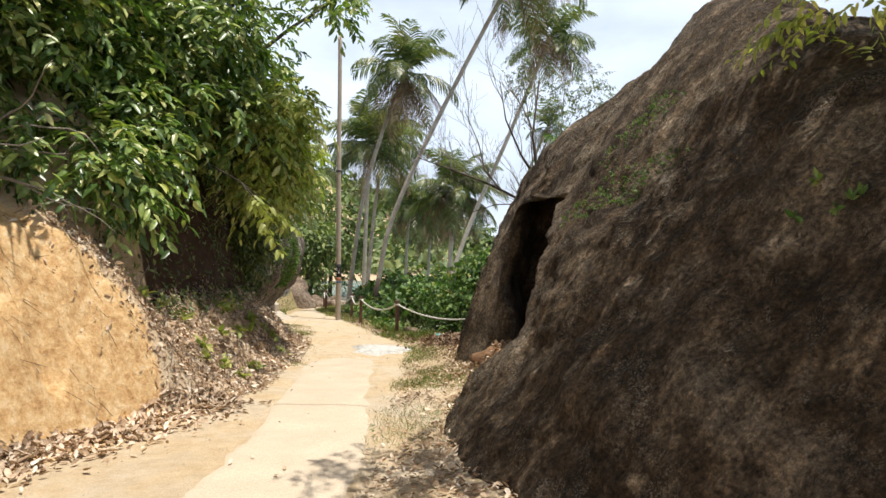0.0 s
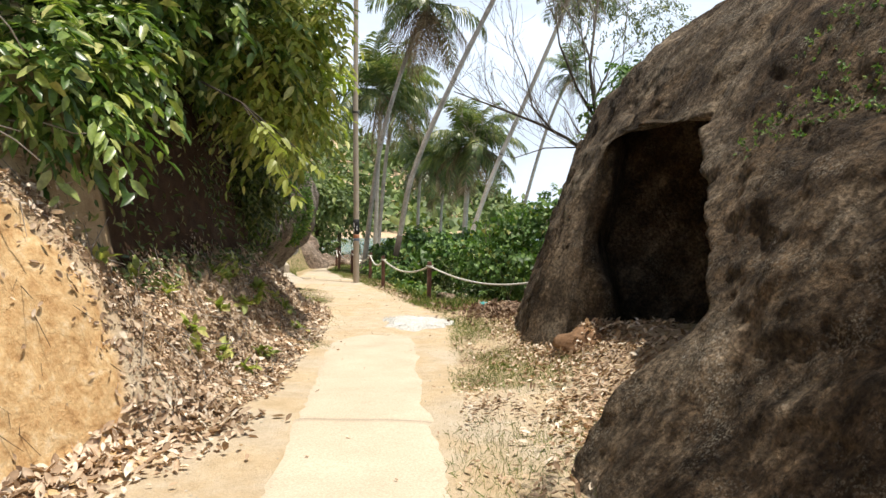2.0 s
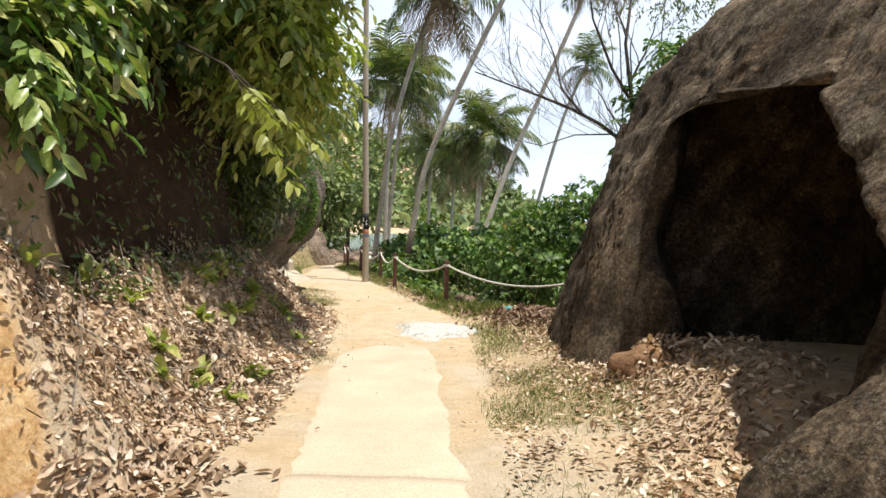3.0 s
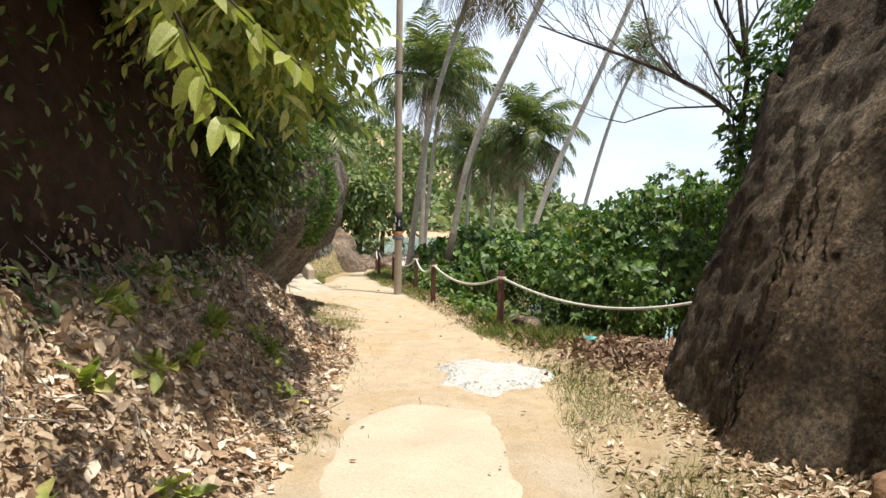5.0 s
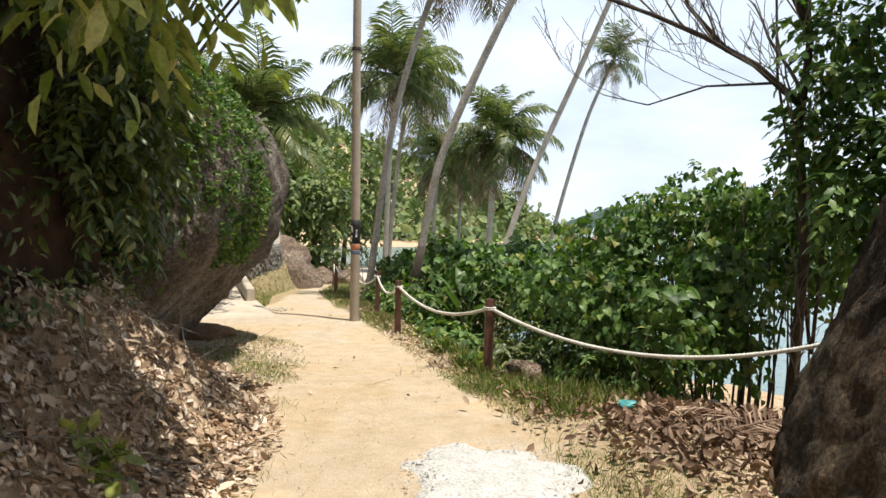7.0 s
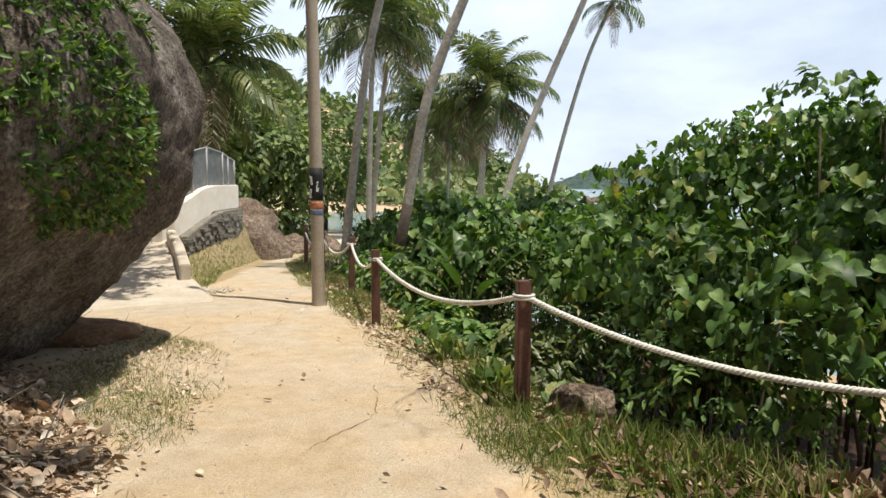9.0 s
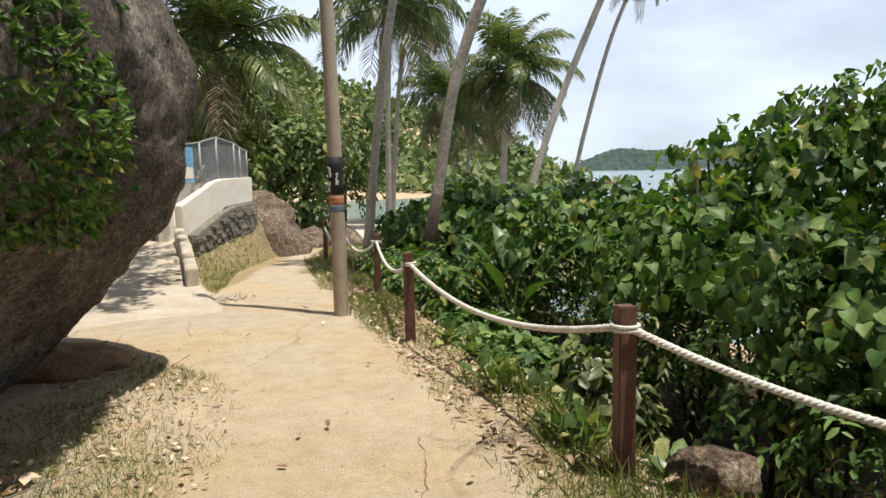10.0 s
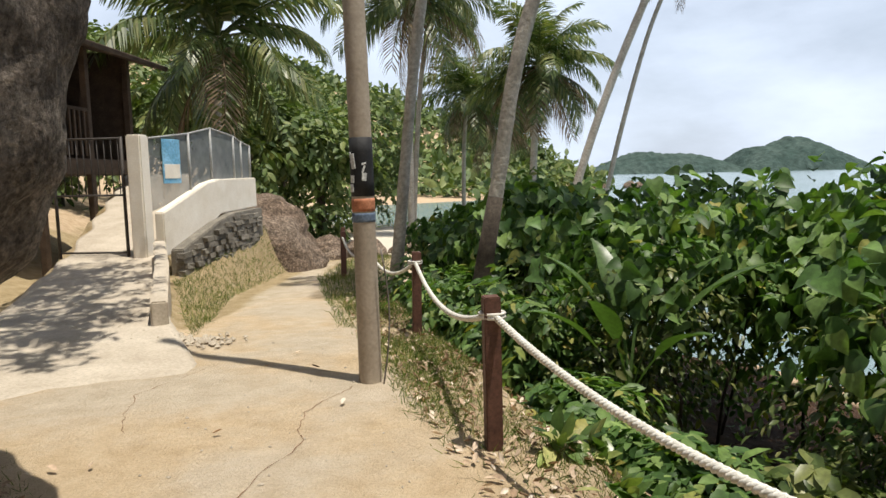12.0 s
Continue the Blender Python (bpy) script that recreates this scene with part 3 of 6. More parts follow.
def stone_mesh(name, centre, planes, material, nu=200, nv=120, soft=14.0, lumpy=0.10, seed=1, shape=None):
    centre = np.array(centre, float)
    th, ph = np.linspace(0, 2 * np.pi, nu, endpoint=False), np.linspace(0.001, np.pi - 0.001, nv)
    T, P = np.meshgrid(th, ph)
    u = np.stack([np.sin(P) * np.cos(T), np.sin(P) * np.sin(T), np.cos(P)], -1).reshape(-1, 3)
    p = centre + u * block_radius(u, centre, planes, soft)[:, None]
    off = np.array([noise.fractal(Vector(q * 0.75) + Vector((seed, 0, 0)), 0.8, 2.0, 5) + 0.14 * noise.fractal(Vector(q * 2.7), 0.9, 2.0, 3) + 0.17 * noise.fractal(Vector(q * 8.0), 0.9, 2.0, 3) for q in p])
    p = p + u * (lumpy * off)[:, None]
    if shape:
        p = shape(p)
    i = (np.arange(nv - 1)[:, None] * nu + np.arange(nu)[None])
    j = (np.arange(nv - 1)[:, None] * nu + (np.arange(nu)[None] + 1) % nu)
    i, j = i.ravel(), j.ravel()
    tris = np.concatenate([np.stack([i, i + nu, j], 1), np.stack([j, i + nu, j + nu], 1)])
    return array_mesh(name, p, tris, material)


def undercut(p):
    """The end of the near slope breaks off and falls back into the shade."""
    end = np.interp(p[:, 2], [-0.5, 0.1, 0.6, 1.1, 1.5, 1.8, 2.25, 2.6], [6.5, 6.45, 6.4, 6.4, 6.85, 7.3, 8.1, 8.7]) + 0.03 * np.sin(p[:, 2] * 4)
    s = smooth01(-0.1, 0.75, p[:, 1] - end) * smooth01(2.6, 2.3, p[:, 2]) * smooth01(2.6, 2.0, p[:, 0])
    p[:, 0] = p[:, 0] + 1.0 * s
    return p


near_stone = stone_mesh("boulder", (3.2, 6.0, 0.6), [
    (-0.8, -0.15, 0.58, -0.82), (-0.75, -0.36, 0.55, -1.85), (-0.1, 0.93, -0.3, 6.95), (-1.1, 0.28, 0.654, 2.45), (-0.57, 0, 0.82, 2.3), (0.3, -0.45, 0.84, 1.5),
    (1, 0, 0.2, 7.5), (0.2, -1, 0.2, -1.2), (0, 0, -1, 0.9)], M_ROCK, 460, 280, 16, 0.14, 2, undercut)
tagged(near_stone, "huge sloping brown-grey granite boulder with moss and streaks", "boulder")


def hollow(p):
    """The shaded recess under the upper mass, its back wall leaning away from the path."""
    roof = 2.32 + 0.12 * np.sin(p[:, 0] * 2.3 + 1)
    s = smooth01(0.22, -0.16, p[:, 2] - roof) * smooth01(3.6, 3.0, p[:, 0])
    edge = np.maximum(11.04 - 1.64 * p[:, 0] + 0.5 * p[:, 2], 9.7)
    edge = edge + 0.05 * np.sin(p[:, 2] * 5.1) + 1.5 * smooth01(0.0, 0.5, p[:, 0] - 0.92 - 0.1 * np.sin(p[:, 2] * 4.0))
    p[:, 1] = np.where(p[:, 1] < edge, p[:, 1] + (edge - p[:, 1]) * s * 0.98, p[:, 1])
    p[:, 2] = p[:, 2] + 0.75 * s * smooth01(1.5, 2.3, p[:, 2]) * smooth01(0.95, 1.3, p[:, 0])
    return p


far_stone = stone_mesh("boulder", (3.9, 10.8, 1.4), [
    (-0.935, 0, 0.355, -0.14), (-0.8, -0.15, 0.58, -0.86), (-0.9, 0.3, 0.2, 3.55), (-0.57, 0, 0.82, 1.95), (-0.25, 0.95, 0.2, 12.75), (-0.2, -0.97, 0.1, -8.0), (-0.25, -0.85, 0.4, -6.0), (1, 0, 0.3, 8.5), (0.35, 0.1, 0.93, 6.6), (0, 0, -1, 0.9)],
    M_ROCK, 420, 280, 18, 0.13, 5, hollow)
tagged(far_stone, "tall steep dark granite boulder with shaded hollow", "boulder")

left_stone = stone_mesh("boulder", (-6.3, 17.3, 2.2), [
    (-1, 0, 0, 9.5), (1, 0.08, 0, -2.25), (0.8, 0, 0.6, -1.57), (0.72, 0, -0.69, -3.45), (0.6, 0.78, 0, 12.0), (0.62, 0.1, 0.78, 1.3), (0.6, -0.7, 0.1, -12.6), (0.35, 0.93, -0.2, 15.1), (0, -1, 0, -13.9), (0, 0, 1, 6.2), (0, 0, -1, 0.8)],
    M_ROCK2, 300, 200, 20, 0.11, 9)
tagged(left_stone, "rounded dark granite boulder overhanging the path", "boulder")


def small_stone(at, r, seed, material, label, squash=(1, 1, 0.75)):
    bm = bmesh.new()
    bmesh.ops.create_icosphere(bm, subdivisions=4, radius=1)
    for v in bm.verts:
        k = 1 + 0.28 * noise.fractal(v.co * 0.9 + Vector((seed * 3.1, 0, 0)), 0.9, 2, 4)
        v.co = Vector((v.co.x * squash[0] * r * k, v.co.y * squash[1] * r * k, v.co.z * squash[2] * r * k))
    for f in bm.faces:
        f.smooth = True
    ob = part("rock", bm, material)
    ob.location = at
    return tagged(ob, label, "rock")


small_stone((-7.0, 28.9, -0.3), 1.12, 1, M_ROCK3, "smooth brown rock on the grass bank", (1.3, 1.3, 1.0))
for k, (x, y, r) in enumerate(((-5.9, 31.0, 0.42), (-5.2, 32.0, 0.5), (-4.3, 33.2, 0.45), (-6.4, 32.6, 0.6))):
    small_stone((x, y, zat(x, y) + 0.15 * r), r, 4 + k, M_ROCK3, "brown rock at the head of the beach")
for k in range(14):
    x, y = -10 + 3.0 * k + rng.uniform(-1, 1), 150 + rng.uniform(-5, 5)
    small_stone((x, y, -1.6), rng.uniform(0.7, 1.6), 20 + k, M_ROCK3, "pale rock along the far shore")
small_stone((-5.0, 17.95, -0.25), 0.46, 41, M_MOUND, "low red-brown earthy hump under the boulder", (1.3, 0.9, 0.5))
small_stone((-0.78, 15.85, -0.1), 0.16, 42, M_ROCK3, "rough stone in the grass by the rope", (1.2, 0.8, 0.75))

small_stone((0.72, 9.55, zat(0.72, 9.55) + 0.02), 0.27, 43, M_MOUND, "crumbly earth hump at the foot of the boulder", (1.15, 0.8, 0.62))

# ---- path ----
SLAB_Y, SLAB_L, SLAB_R = [-3, 6.5, 8.35, 11.2, 12.9], [-1.65, -1.8, -1.97, -2.27, -2.4], [-0.55, -0.62, -0.9, -1.12, -1.3]
path_root = tagged(new("path"), "pale sandy concrete strip worn at its edges", "path", kind="structure")


def slab_panel(y0, y1, seed, ragged):
    r = np.random.default_rng(seed)
    bm = bmesh.new()
    ys = np.linspace(y0 + 0.0015, y1 - 0.0015, max(4, int((y1 - y0) / 0.09)))
    cols = 22
    grid = []
    for y in ys:
        cut = ragged * smooth01(y1 - 0.8, y1, y)
        cut = 0.12 * cut
        lo = np.interp(y, SLAB_Y, SLAB_L) + 0.02 * waves(y, 0, 5, seed) + 0.012 * r.normal() + 0.5 * cut
        hi = np.interp(y, SLAB_Y, SLAB_R) + 0.025 * waves(y, 3, 5, seed + 1) + 0.012 * r.normal() - 0.25 * cut
        row = []
        for k in range(cols):
            x = lo + (hi - lo) * k / (cols - 1)
            rim = min(k, cols - 1 - k)
            edge = (0.03, 0.009, 0.003)[rim] if rim < 3 else 0.0
            worn = ragged * float(smooth01(y1 - 1.0, y1, y + 0.4 * float(waves(x, y, 5, 14)))) * 0.034
            row.append(bm.verts.new((x, y, zat(x, y) + 0.012 - edge - worn + 0.004 * float(waves(x, y, 5, 4)))))
        grid.append(row)
    for a, b in zip(grid, grid[1:]):
        for k in range(cols - 1):
            bm.faces.new((a[k], a[k + 1], b[k + 1], b[k])).smooth = True
    rim = [e for e in bm.edges if e.is_boundary]
    out = bmesh.ops.extrude_edge_only(bm, edges=rim)
    for v in out["geom"]:
        if isinstance(v, bmesh.types.BMVert):
            v.co.z -= 0.08
    bmesh.ops.recalc_face_normals(bm, faces=bm.faces[:])
    part("slab", bm, M_SLAB, path_root)


for k, (a, b) in enumerate(((-3, 0.4), (0.4, 3.9), (3.9, 7.55), (7.55, 12.3))):
    slab_panel(a, b, 30 + k, 1.0 if b > 12 else 0.0)


def cement_patch():
    bm = bmesh.new()
    rings, seg = 9, 64
    c = bm.verts.new((-1.22, 13.02, zat(-1.22, 13.02) + 0.06))
    prev = None
    for k in range(1, rings + 1):
        ring = []
        for s in range(seg):
            a = 2 * math.pi * s / seg
            wob = 1 + 0.13 * math.sin(3 * a + 1) + 0.09 * math.sin(7 * a) + 0.05 * math.sin(13 * a + 2)
            x, y = -1.22 + 0.55 * wob * k / rings * math.cos(a), 13.0 + 0.66 * wob * k / rings * math.sin(a)
            lift = 0.055 * (1 - (k / rings) ** 4) - (0.02 if k == rings else 0)
            ring.append(bm.verts.new((x, y, zat(x, y) + lift + 0.012 * noise.noise((x * 9, y * 9, 0)))))
        for s in range(seg):
            t = (s + 1) % seg
            f = bm.faces.new((c, ring[s], ring[t])) if prev is None else bm.faces.new((prev[s], ring[s], ring[t], prev[t]))
            f.smooth = True
        prev = ring
    return tagged(part("cement_patch", bm, M_PATCH), "rough white spilt cement patch on the path", "cement patch")


cement_patch()

# concrete ramp to the gate
ramp_bm = bmesh.new()
rows = []
COLS = 24
for y in np.linspace(19.35, 30, 130):
    wob = 0.06 * float(waves(y, 2, 4, 3))
    lo, hi = np.interp(y, RAMP_Y, RAMP_L) + wob, np.interp(y, RAMP_Y, RAMP_R)
    foot, row = 1 - float(smooth01(19.4, 21.4, y)), []
    for k in range(COLS + 1):
        x = lo + (hi - lo) * k / COLS
        z = np.interp(y, RAMP_Y, RAMP_Z) + 0.008 - foot * (0.03 + 0.02 * float(waves(x, y, 3.5, 15))) - (0.03 * (1 - smooth01(20.9, 21.4, y)) if k == COLS else 0)
        row.append(ramp_bm.verts.new((x, y, z + 0.006 * float(waves(x, y, 5, 16)))))
    rows.append(row)
for a, b in zip(rows, rows[1:]):
    for k in range(COLS):
        ramp_bm.faces.new((a[k], a[k + 1], b[k + 1], b[k])).smooth = True
for v in bmesh.ops.extrude_edge_only(ramp_bm, edges=[e for e in ramp_bm.edges if e.is_boundary])["geom"]:
    if isinstance(v, bmesh.types.BMVert):
        v.co.z -= 0.3
bmesh.ops.recalc_face_normals(ramp_bm, faces=ramp_bm.faces[:])
tagged(part("ramp", ramp_bm, M_CONC), "worn grey concrete ramp rising to a gate", "ramp", kind="structure")


def wall_run(name, pts, thick, material, label, category="wall", kind="structure"):
    """A wall along points (x, y, bottom, top)."""
    bm = bmesh.new()
    secs = []
    for i, (x, y, b, t) in enumerate(pts):
        q = pts[min(i + 1, len(pts) - 1)], pts[max(i - 1, 0)]
        d = Vector((q[0][0] - q[1][0], q[0][1] - q[1][1], 0)).normalized()
        n = Vector((-d.y, d.x, 0)) * thick / 2
        secs.append([bm.verts.new(c) for c in ((x - n.x, y - n.y, b), (x + n.x, y + n.y, b), (x + n.x, y + n.y, t), (x - n.x, y - n.y, t))])
    for a, b in zip(secs, secs[1:]):
        for k in range(4):
            bm.faces.new((a[k], a[(k + 1) % 4], b[(k + 1) % 4], b[k]))
    bm.faces.new(secs[0][::-1])
    bm.faces.new(secs[-1])
    bmesh.ops.recalc_face_normals(bm, faces=bm.faces[:])
    bmesh.ops.bevel(bm, geom=[e for e in bm.edges if e.calc_face_angle(0) > 0.6], offset=0.015, segments=2, affect="EDGES")
    return tagged(part(name, bm, material), label, category, kind=kind)


wall_run("kerb", [(-5.25, 21.35, -0.6, 0.06), (-5.95, 22.9, -0.5, 0.22), (-6.62, 24.25, -0.3, 0.36)], 0.15, M_CONC, "low worn concrete kerb beside the ramp", "kerb")
wall_run("wall_white", [(-6.72, 24.5, 0.1, 0.72), (-6.55, 25.6, 0.42, 1.1), (-6.5, 26.0, 0.62, 1.16), (-6.46, 27.6, 0.66, 1.18)], 0.14, M_WHITE, "stained white rendered parapet wall")


def gate():
    post = tagged(part("gate_post", box_bm(0.2, 0.24, 1.78, (0, 0, 0.85), 0.02, 2), M_WHITE), "tall cream rendered gate post beside the ramp", "gate post")
    post.location = (-6.88, 24.35, 0.02)
    root = empty("gate", (-7.1, 24.35, 0.12), "open dark iron gate at the ramp", "gate")
    for x in (0.0, -0.95):
        part("upright", tube(bmesh.new(), [(x, 0, 0), (x, 0, 1.62)], [0.022, 0.022], 8), M_IRON, root)
    for z in (0.08, 0.85, 1.6):
        part("rail", tube(bmesh.new(), [(0, 0, z), (-0.95, 0, z)], [0.014, 0.014], 8), M_IRON, root)
    for k in range(9):
        part("bar", tube(bmesh.new(), [(-0.095 * (k + 0.5), 0, 0.85), (-0.095 * (k + 0.5), 0, 1.6)], [0.007, 0.007], 6), M_IRON, root)


gate()


def net_fence():
    root = empty("netting_fence", (-6.5, 25.0, 0.9), "grey netting fence on pipe posts above the wall", "fence")
    pts = [(-6.9, 24.55, 0.7, 1.72), (-6.62, 25.35, 0.95, 1.83), (-6.55, 26.0, 1.1, 1.95), (-6.52, 26.9, 1.12, 1.88), (-6.5, 27.2, 1.12, 1.8), (-6.48, 27.58, 1.14, 1.74)]
    o = Vector(root.location)
    for x, y, b, t in pts:
        part("post", tube(bmesh.new(), [Vector((x, y, b)) - o, Vector((x, y, t)) - o], [0.02, 0.02], 8), M_GREYPIPE, root)
    for a, b in zip(pts, pts[1:]):
        part("top_rail", tube(bmesh.new(), [Vector((a[0], a[1], a[3])) - o, Vector((b[0], b[1], b[3])) - o], [0.014, 0.014], 6), M_GREYPIPE, root)
        bm = bmesh.new()
        vs = [bm.verts.new(Vector(q) - o) for q in ((a[0] - 0.01, a[1], a[2]), (b[0] - 0.01, b[1], b[2]), (b[0] - 0.01, b[1], b[3]), (a[0] - 0.01, a[1], a[3]))]
        bm.faces.new(vs)
        bmesh.ops.subdivide_edges(bm, edges=bm.edges[:], cuts=3, use_grid_fill=True)
        for v in bm.verts:
            v.co.x += 0.012 * noise.noise(v.co * 3)
        part("net", bm, M_NET, root)
    sign = part("poster", box_bm(0.02, 0.34, 0.62, (0, 0, 0), 0.004), M_POSTER)
    sign.location, sign.rotation_euler = (-6.72, 24.98, 1.42), (0, 0, radians(-18))
    tagged(sign, "faded blue and white poster tied to the netting", "poster")
    strip = part("strip", box_bm(0.006, 0.3, 0.2, (0.014, 0, -0.14), 0.002), M_WHITE, sign, "white lower picture strip")
    return strip


net_fence()


def stone_wall():
    """Dry-stacked flat stones below the white wall, laid in courses."""
    root = tagged(new("wall_stone"), "dark stacked flat stone retaining wall", "wall", kind="structure")
    core = wall_run("core", [(-6.55, 24.6, -0.6, 0.2), (-6.42, 25.6, -0.6, 0.52), (-6.38, 26.2, -0.6, 0.62), (-6.37, 27.5, -0.6, 0.64)], 0.2, M_STONE, "")
    core.parent = root
    for key in ("label", "category", "kind"):
        if key in core:
            del core[key]
    r = random.Random(4)
    meshes = []
    for k in range(5):
        bm = box_bm(1, 1, 1, (0, 0, 0), 0.06, 1)
        for v in bm.verts:
            v.co += Vector((r.uniform(-0.06, 0.06), r.uniform(-0.06, 0.06), r.uniform(-0.06, 0.06)))
        me = bpy.data.meshes.new("stone")
        bm.to_mesh(me)
        bm.free()
        me.materials.append(M_STONE)
        meshes.append(me)
    for row in range(14):
        z, y = -0.45 + 0.082 * row, 24.45 + r.uniform(0, 0.2)
        while y < 27.1:
            ln = r.uniform(0.14, 0.36)
            top = np.interp(y, [24.5, 25.6, 26.2], [0.12, 0.45, 0.6])
            if z < top:
                ob = new("stone", r.choice(meshes))
                ob.parent = root
                xw = np.interp(y, [24.6, 25.6, 28], [-6.47, -6.32, -6.26])
                ob.matrix_local = pose(xw + r.uniform(-0.02, 0.03), y + ln / 2, z, r.uniform(-3, 3), r.uniform(-3, 3), r.uniform(-4, 4)) @ Matrix.Diagonal((0.12, ln, 0.076, 1))
            y += ln + 0.012


stone_wall()


def hut():
    root = empty("hut", (-10.3, 27.4, 1.6), "open dark timber hut with low sloping roof", "hut")
    part("floor", box_bm(2.4, 3.4, 0.3, (-0.4, 0.4, -0.15), 0.02), M_DARKWOOD, root)
    part("back_wall", box_bm(0.1, 3.2, 2.2, (-1.4, 0.4, 1.1), 0.01), M_DARKWOOD, root)
    part("end_wall", box_bm(2.2, 0.1, 2.2, (-0.4, 2.0, 1.1), 0.01), M_DARKWOOD, root)
    part("side_wall", box_bm(1.0, 0.1, 2.3, (-0.95, -1.1, 1.15), 0.01), M_DARKWOOD, root)
    for x, y in ((0.75, -1.1), (0.75, 0.4), (0.75, 1.9), (-1.3, -1.1), (-1.3, 1.9)):
        foot = zat(-10.3 + x, 27.4 + y) - 1.75
        part("post", box_bm(0.12, 0.12, 2.1 - foot, (x, y, 1.05 + foot / 2), 0.01), M_DARKWOOD, root)
    for k in range(9):
        part("slat", box_bm(0.03, 0.05, 0.8, (0.78, -0.95 + 0.15 * k, 0.45), 0.005), M_DARKWOOD, root)
    part("rail", box_bm(0.05, 1.5, 0.06, (0.78, -0.35, 0.88), 0.008), M_DARKWOOD, root)
    bm = box_bm(3.4, 4.2, 0.1, (0, 0, 0), 0.015)
    bmesh.ops.transform(bm, matrix=pose(-0.25, 0.4, 2.4, 0, 17, 0), verts=bm.verts)
    part("roof", bm, M_DARKWOOD, root)
    bm = box_bm(1.8, 2.4, 0.09, (0, 0, 0), 0.015)
    bmesh.ops.transform(bm, matrix=pose(-0.2, -1.3, 2.85, 0, 15, 0), verts=bm.verts)
    part("porch_roof", bm, M_DARKWOOD, root)


hut()

# ---- rope fence ----
def rope_post(x, y, h, first=None):
    at = pose(x, y, zat(x, y) - 0.12, random.uniform(-1.2, 1.2), random.uniform(-1.2, 1.2), 12 + random.uniform(-8, 8))
    if first is not None:
        return copy_thing(first, at)
    bm = box_bm(0.082, 0.082, h + 0.12, (0, 0, (h + 0.12) / 2), 0.005, 2)
    for v in bm.verts:
        v.co += Vector((noise.noise(v.co * 4), noise.noise(v.co * 4 + Vector((5, 0, 0))), 0)) * 0.003
    ob = part("fence_post", bm, M_POST)
    ob.matrix_basis = at
    return tagged(ob, "square red-brown timber post carrying the white rope", "post", "rope fence posts")


POSTS = [(1.35, 13.85), (-1.12, 16.0), (-2.31, 18.8), (-2.97, 21.7), (-3.85, 24.2), (-4.65, 26.6), (-5.2, 29.3)]
POST_H = 0.78
first_post = None
for px, py in POSTS:
    made = rope_post(px, py, POST_H, first_post)
    first_post = first_post or made


def rope_span(a, b, sag):
    a, b = Vector(a), Vector(b)
    n = int((b - a).length / 0.014)
    bm = bmesh.new()
    side = (b - a).cross(Vector((0, 0, 1))).normalized()
    for strand in range(3):
        pts = []
        for i in range(n + 1):
            t = i / n
            c = a.lerp(b, t) - Vector((0, 0, sag * 4 * t * (1 - t)))
            ang = 2 * math.pi * (strand / 3 + t * (b - a).length / 0.075)
            pts.append(c + 0.0095 * (math.cos(ang) * side + math.sin(ang) * Vector((0, 0, 1))))
        tube(bm, pts, [0.0105] * len(pts), 6)
    return tagged(part("rope", bm, M_ROPE), "thick twisted white rope slung between posts", "rope", "fence ropes")


for (ax, ay), (bx, by), sag in zip(POSTS, POSTS[1:], (0.30, 0.2, 0.2, 0.22, 0.22, 0.25)):
    rope_span((ax, ay, zat(ax, ay) + POST_H - 0.09), (bx, by, zat(bx, by) + POST_H - 0.09), sag)
for px, py in POSTS[1:4]:
    bm = bmesh.new()
    for k in range(2):
        ring = [(px + 0.058 * math.cos(s * 0.5236) * (1.0 if s % 3 else 1.08), py + 0.058 * math.sin(s * 0.5236), zat(px, py) + POST_H - 0.105 + 0.018 * k) for s in range(13)]
        tube(bm, ring, [0.009] * 13, 6, False)
    tagged(part("rope_tie", bm, M_ROPE), "white rope wound round the post top", "rope")


# ---- utility pole ----
def pole():
    root = empty("utility_pole", (-3.12, 19.95, zat(-3.12, 19.95)), "tall weathered utility pole with painted bands", "utility pole")
    lean = -0.012
    bm = bmesh.new()
    zs = np.linspace(-0.3, 8.3, 40)
    tube(bm, [(lean * z + 0.006 * math.sin(z * 1.1), 0, z) for z in zs], [0.078 - 0.0026 * max(z, 0) for z in zs], 20)
    part("shaft", bm, M_POLE, root)

    def band(name, z0, z1, mat, label, grow=0.0025):
        b = bmesh.new()
        zz = np.linspace(z0, z1, 5)
        tube(b, [(lean * z + 0.006 * math.sin(z * 1.1), 0, z) for z in zz], [0.078 - 0.0026 * z + grow for z in zz], 20)
        return part(name, b, mat, root, label)

    black = band("band", 1.25, 1.63, M_BLACK, "black painted band with white marks")
    band("band", 1.15, 1.235, M_ORANGE, "faded orange painted band")
    band("band", 1.08, 1.14, M_BLUE, "faded blue painted band")
    band("clamp", 4.32, 4.38, M_IRON, "dark metal clamp", 0.012)
    r = random.Random(3)
    for k in range(9):
        ang, z = radians(-95 + r.uniform(-45, 45)), r.uniform(1.3, 1.58)
        b = box_bm(0.006, r.choice((0.012, 0.03)), r.choice((0.012, 0.05)), (0, 0, 0), 0.001)
        bmesh.ops.transform(b, matrix=pose(lean * z + 0.0775 * math.cos(ang), 0.0775 * math.sin(ang), z, r.uniform(-25, 25), 0, math.degrees(ang)), verts=b.verts)
        part("mark", b, M_CHALK, black)
    b = bmesh.new()
    tube(b, [(0.10 + 0.05 * math.sin(3 * t), -0.07, 0.9 * t) for t in np.linspace(0, 1, 12)], [0.006] * 12, 5)
    part("wire", b, M_TWIG, root)


pole()


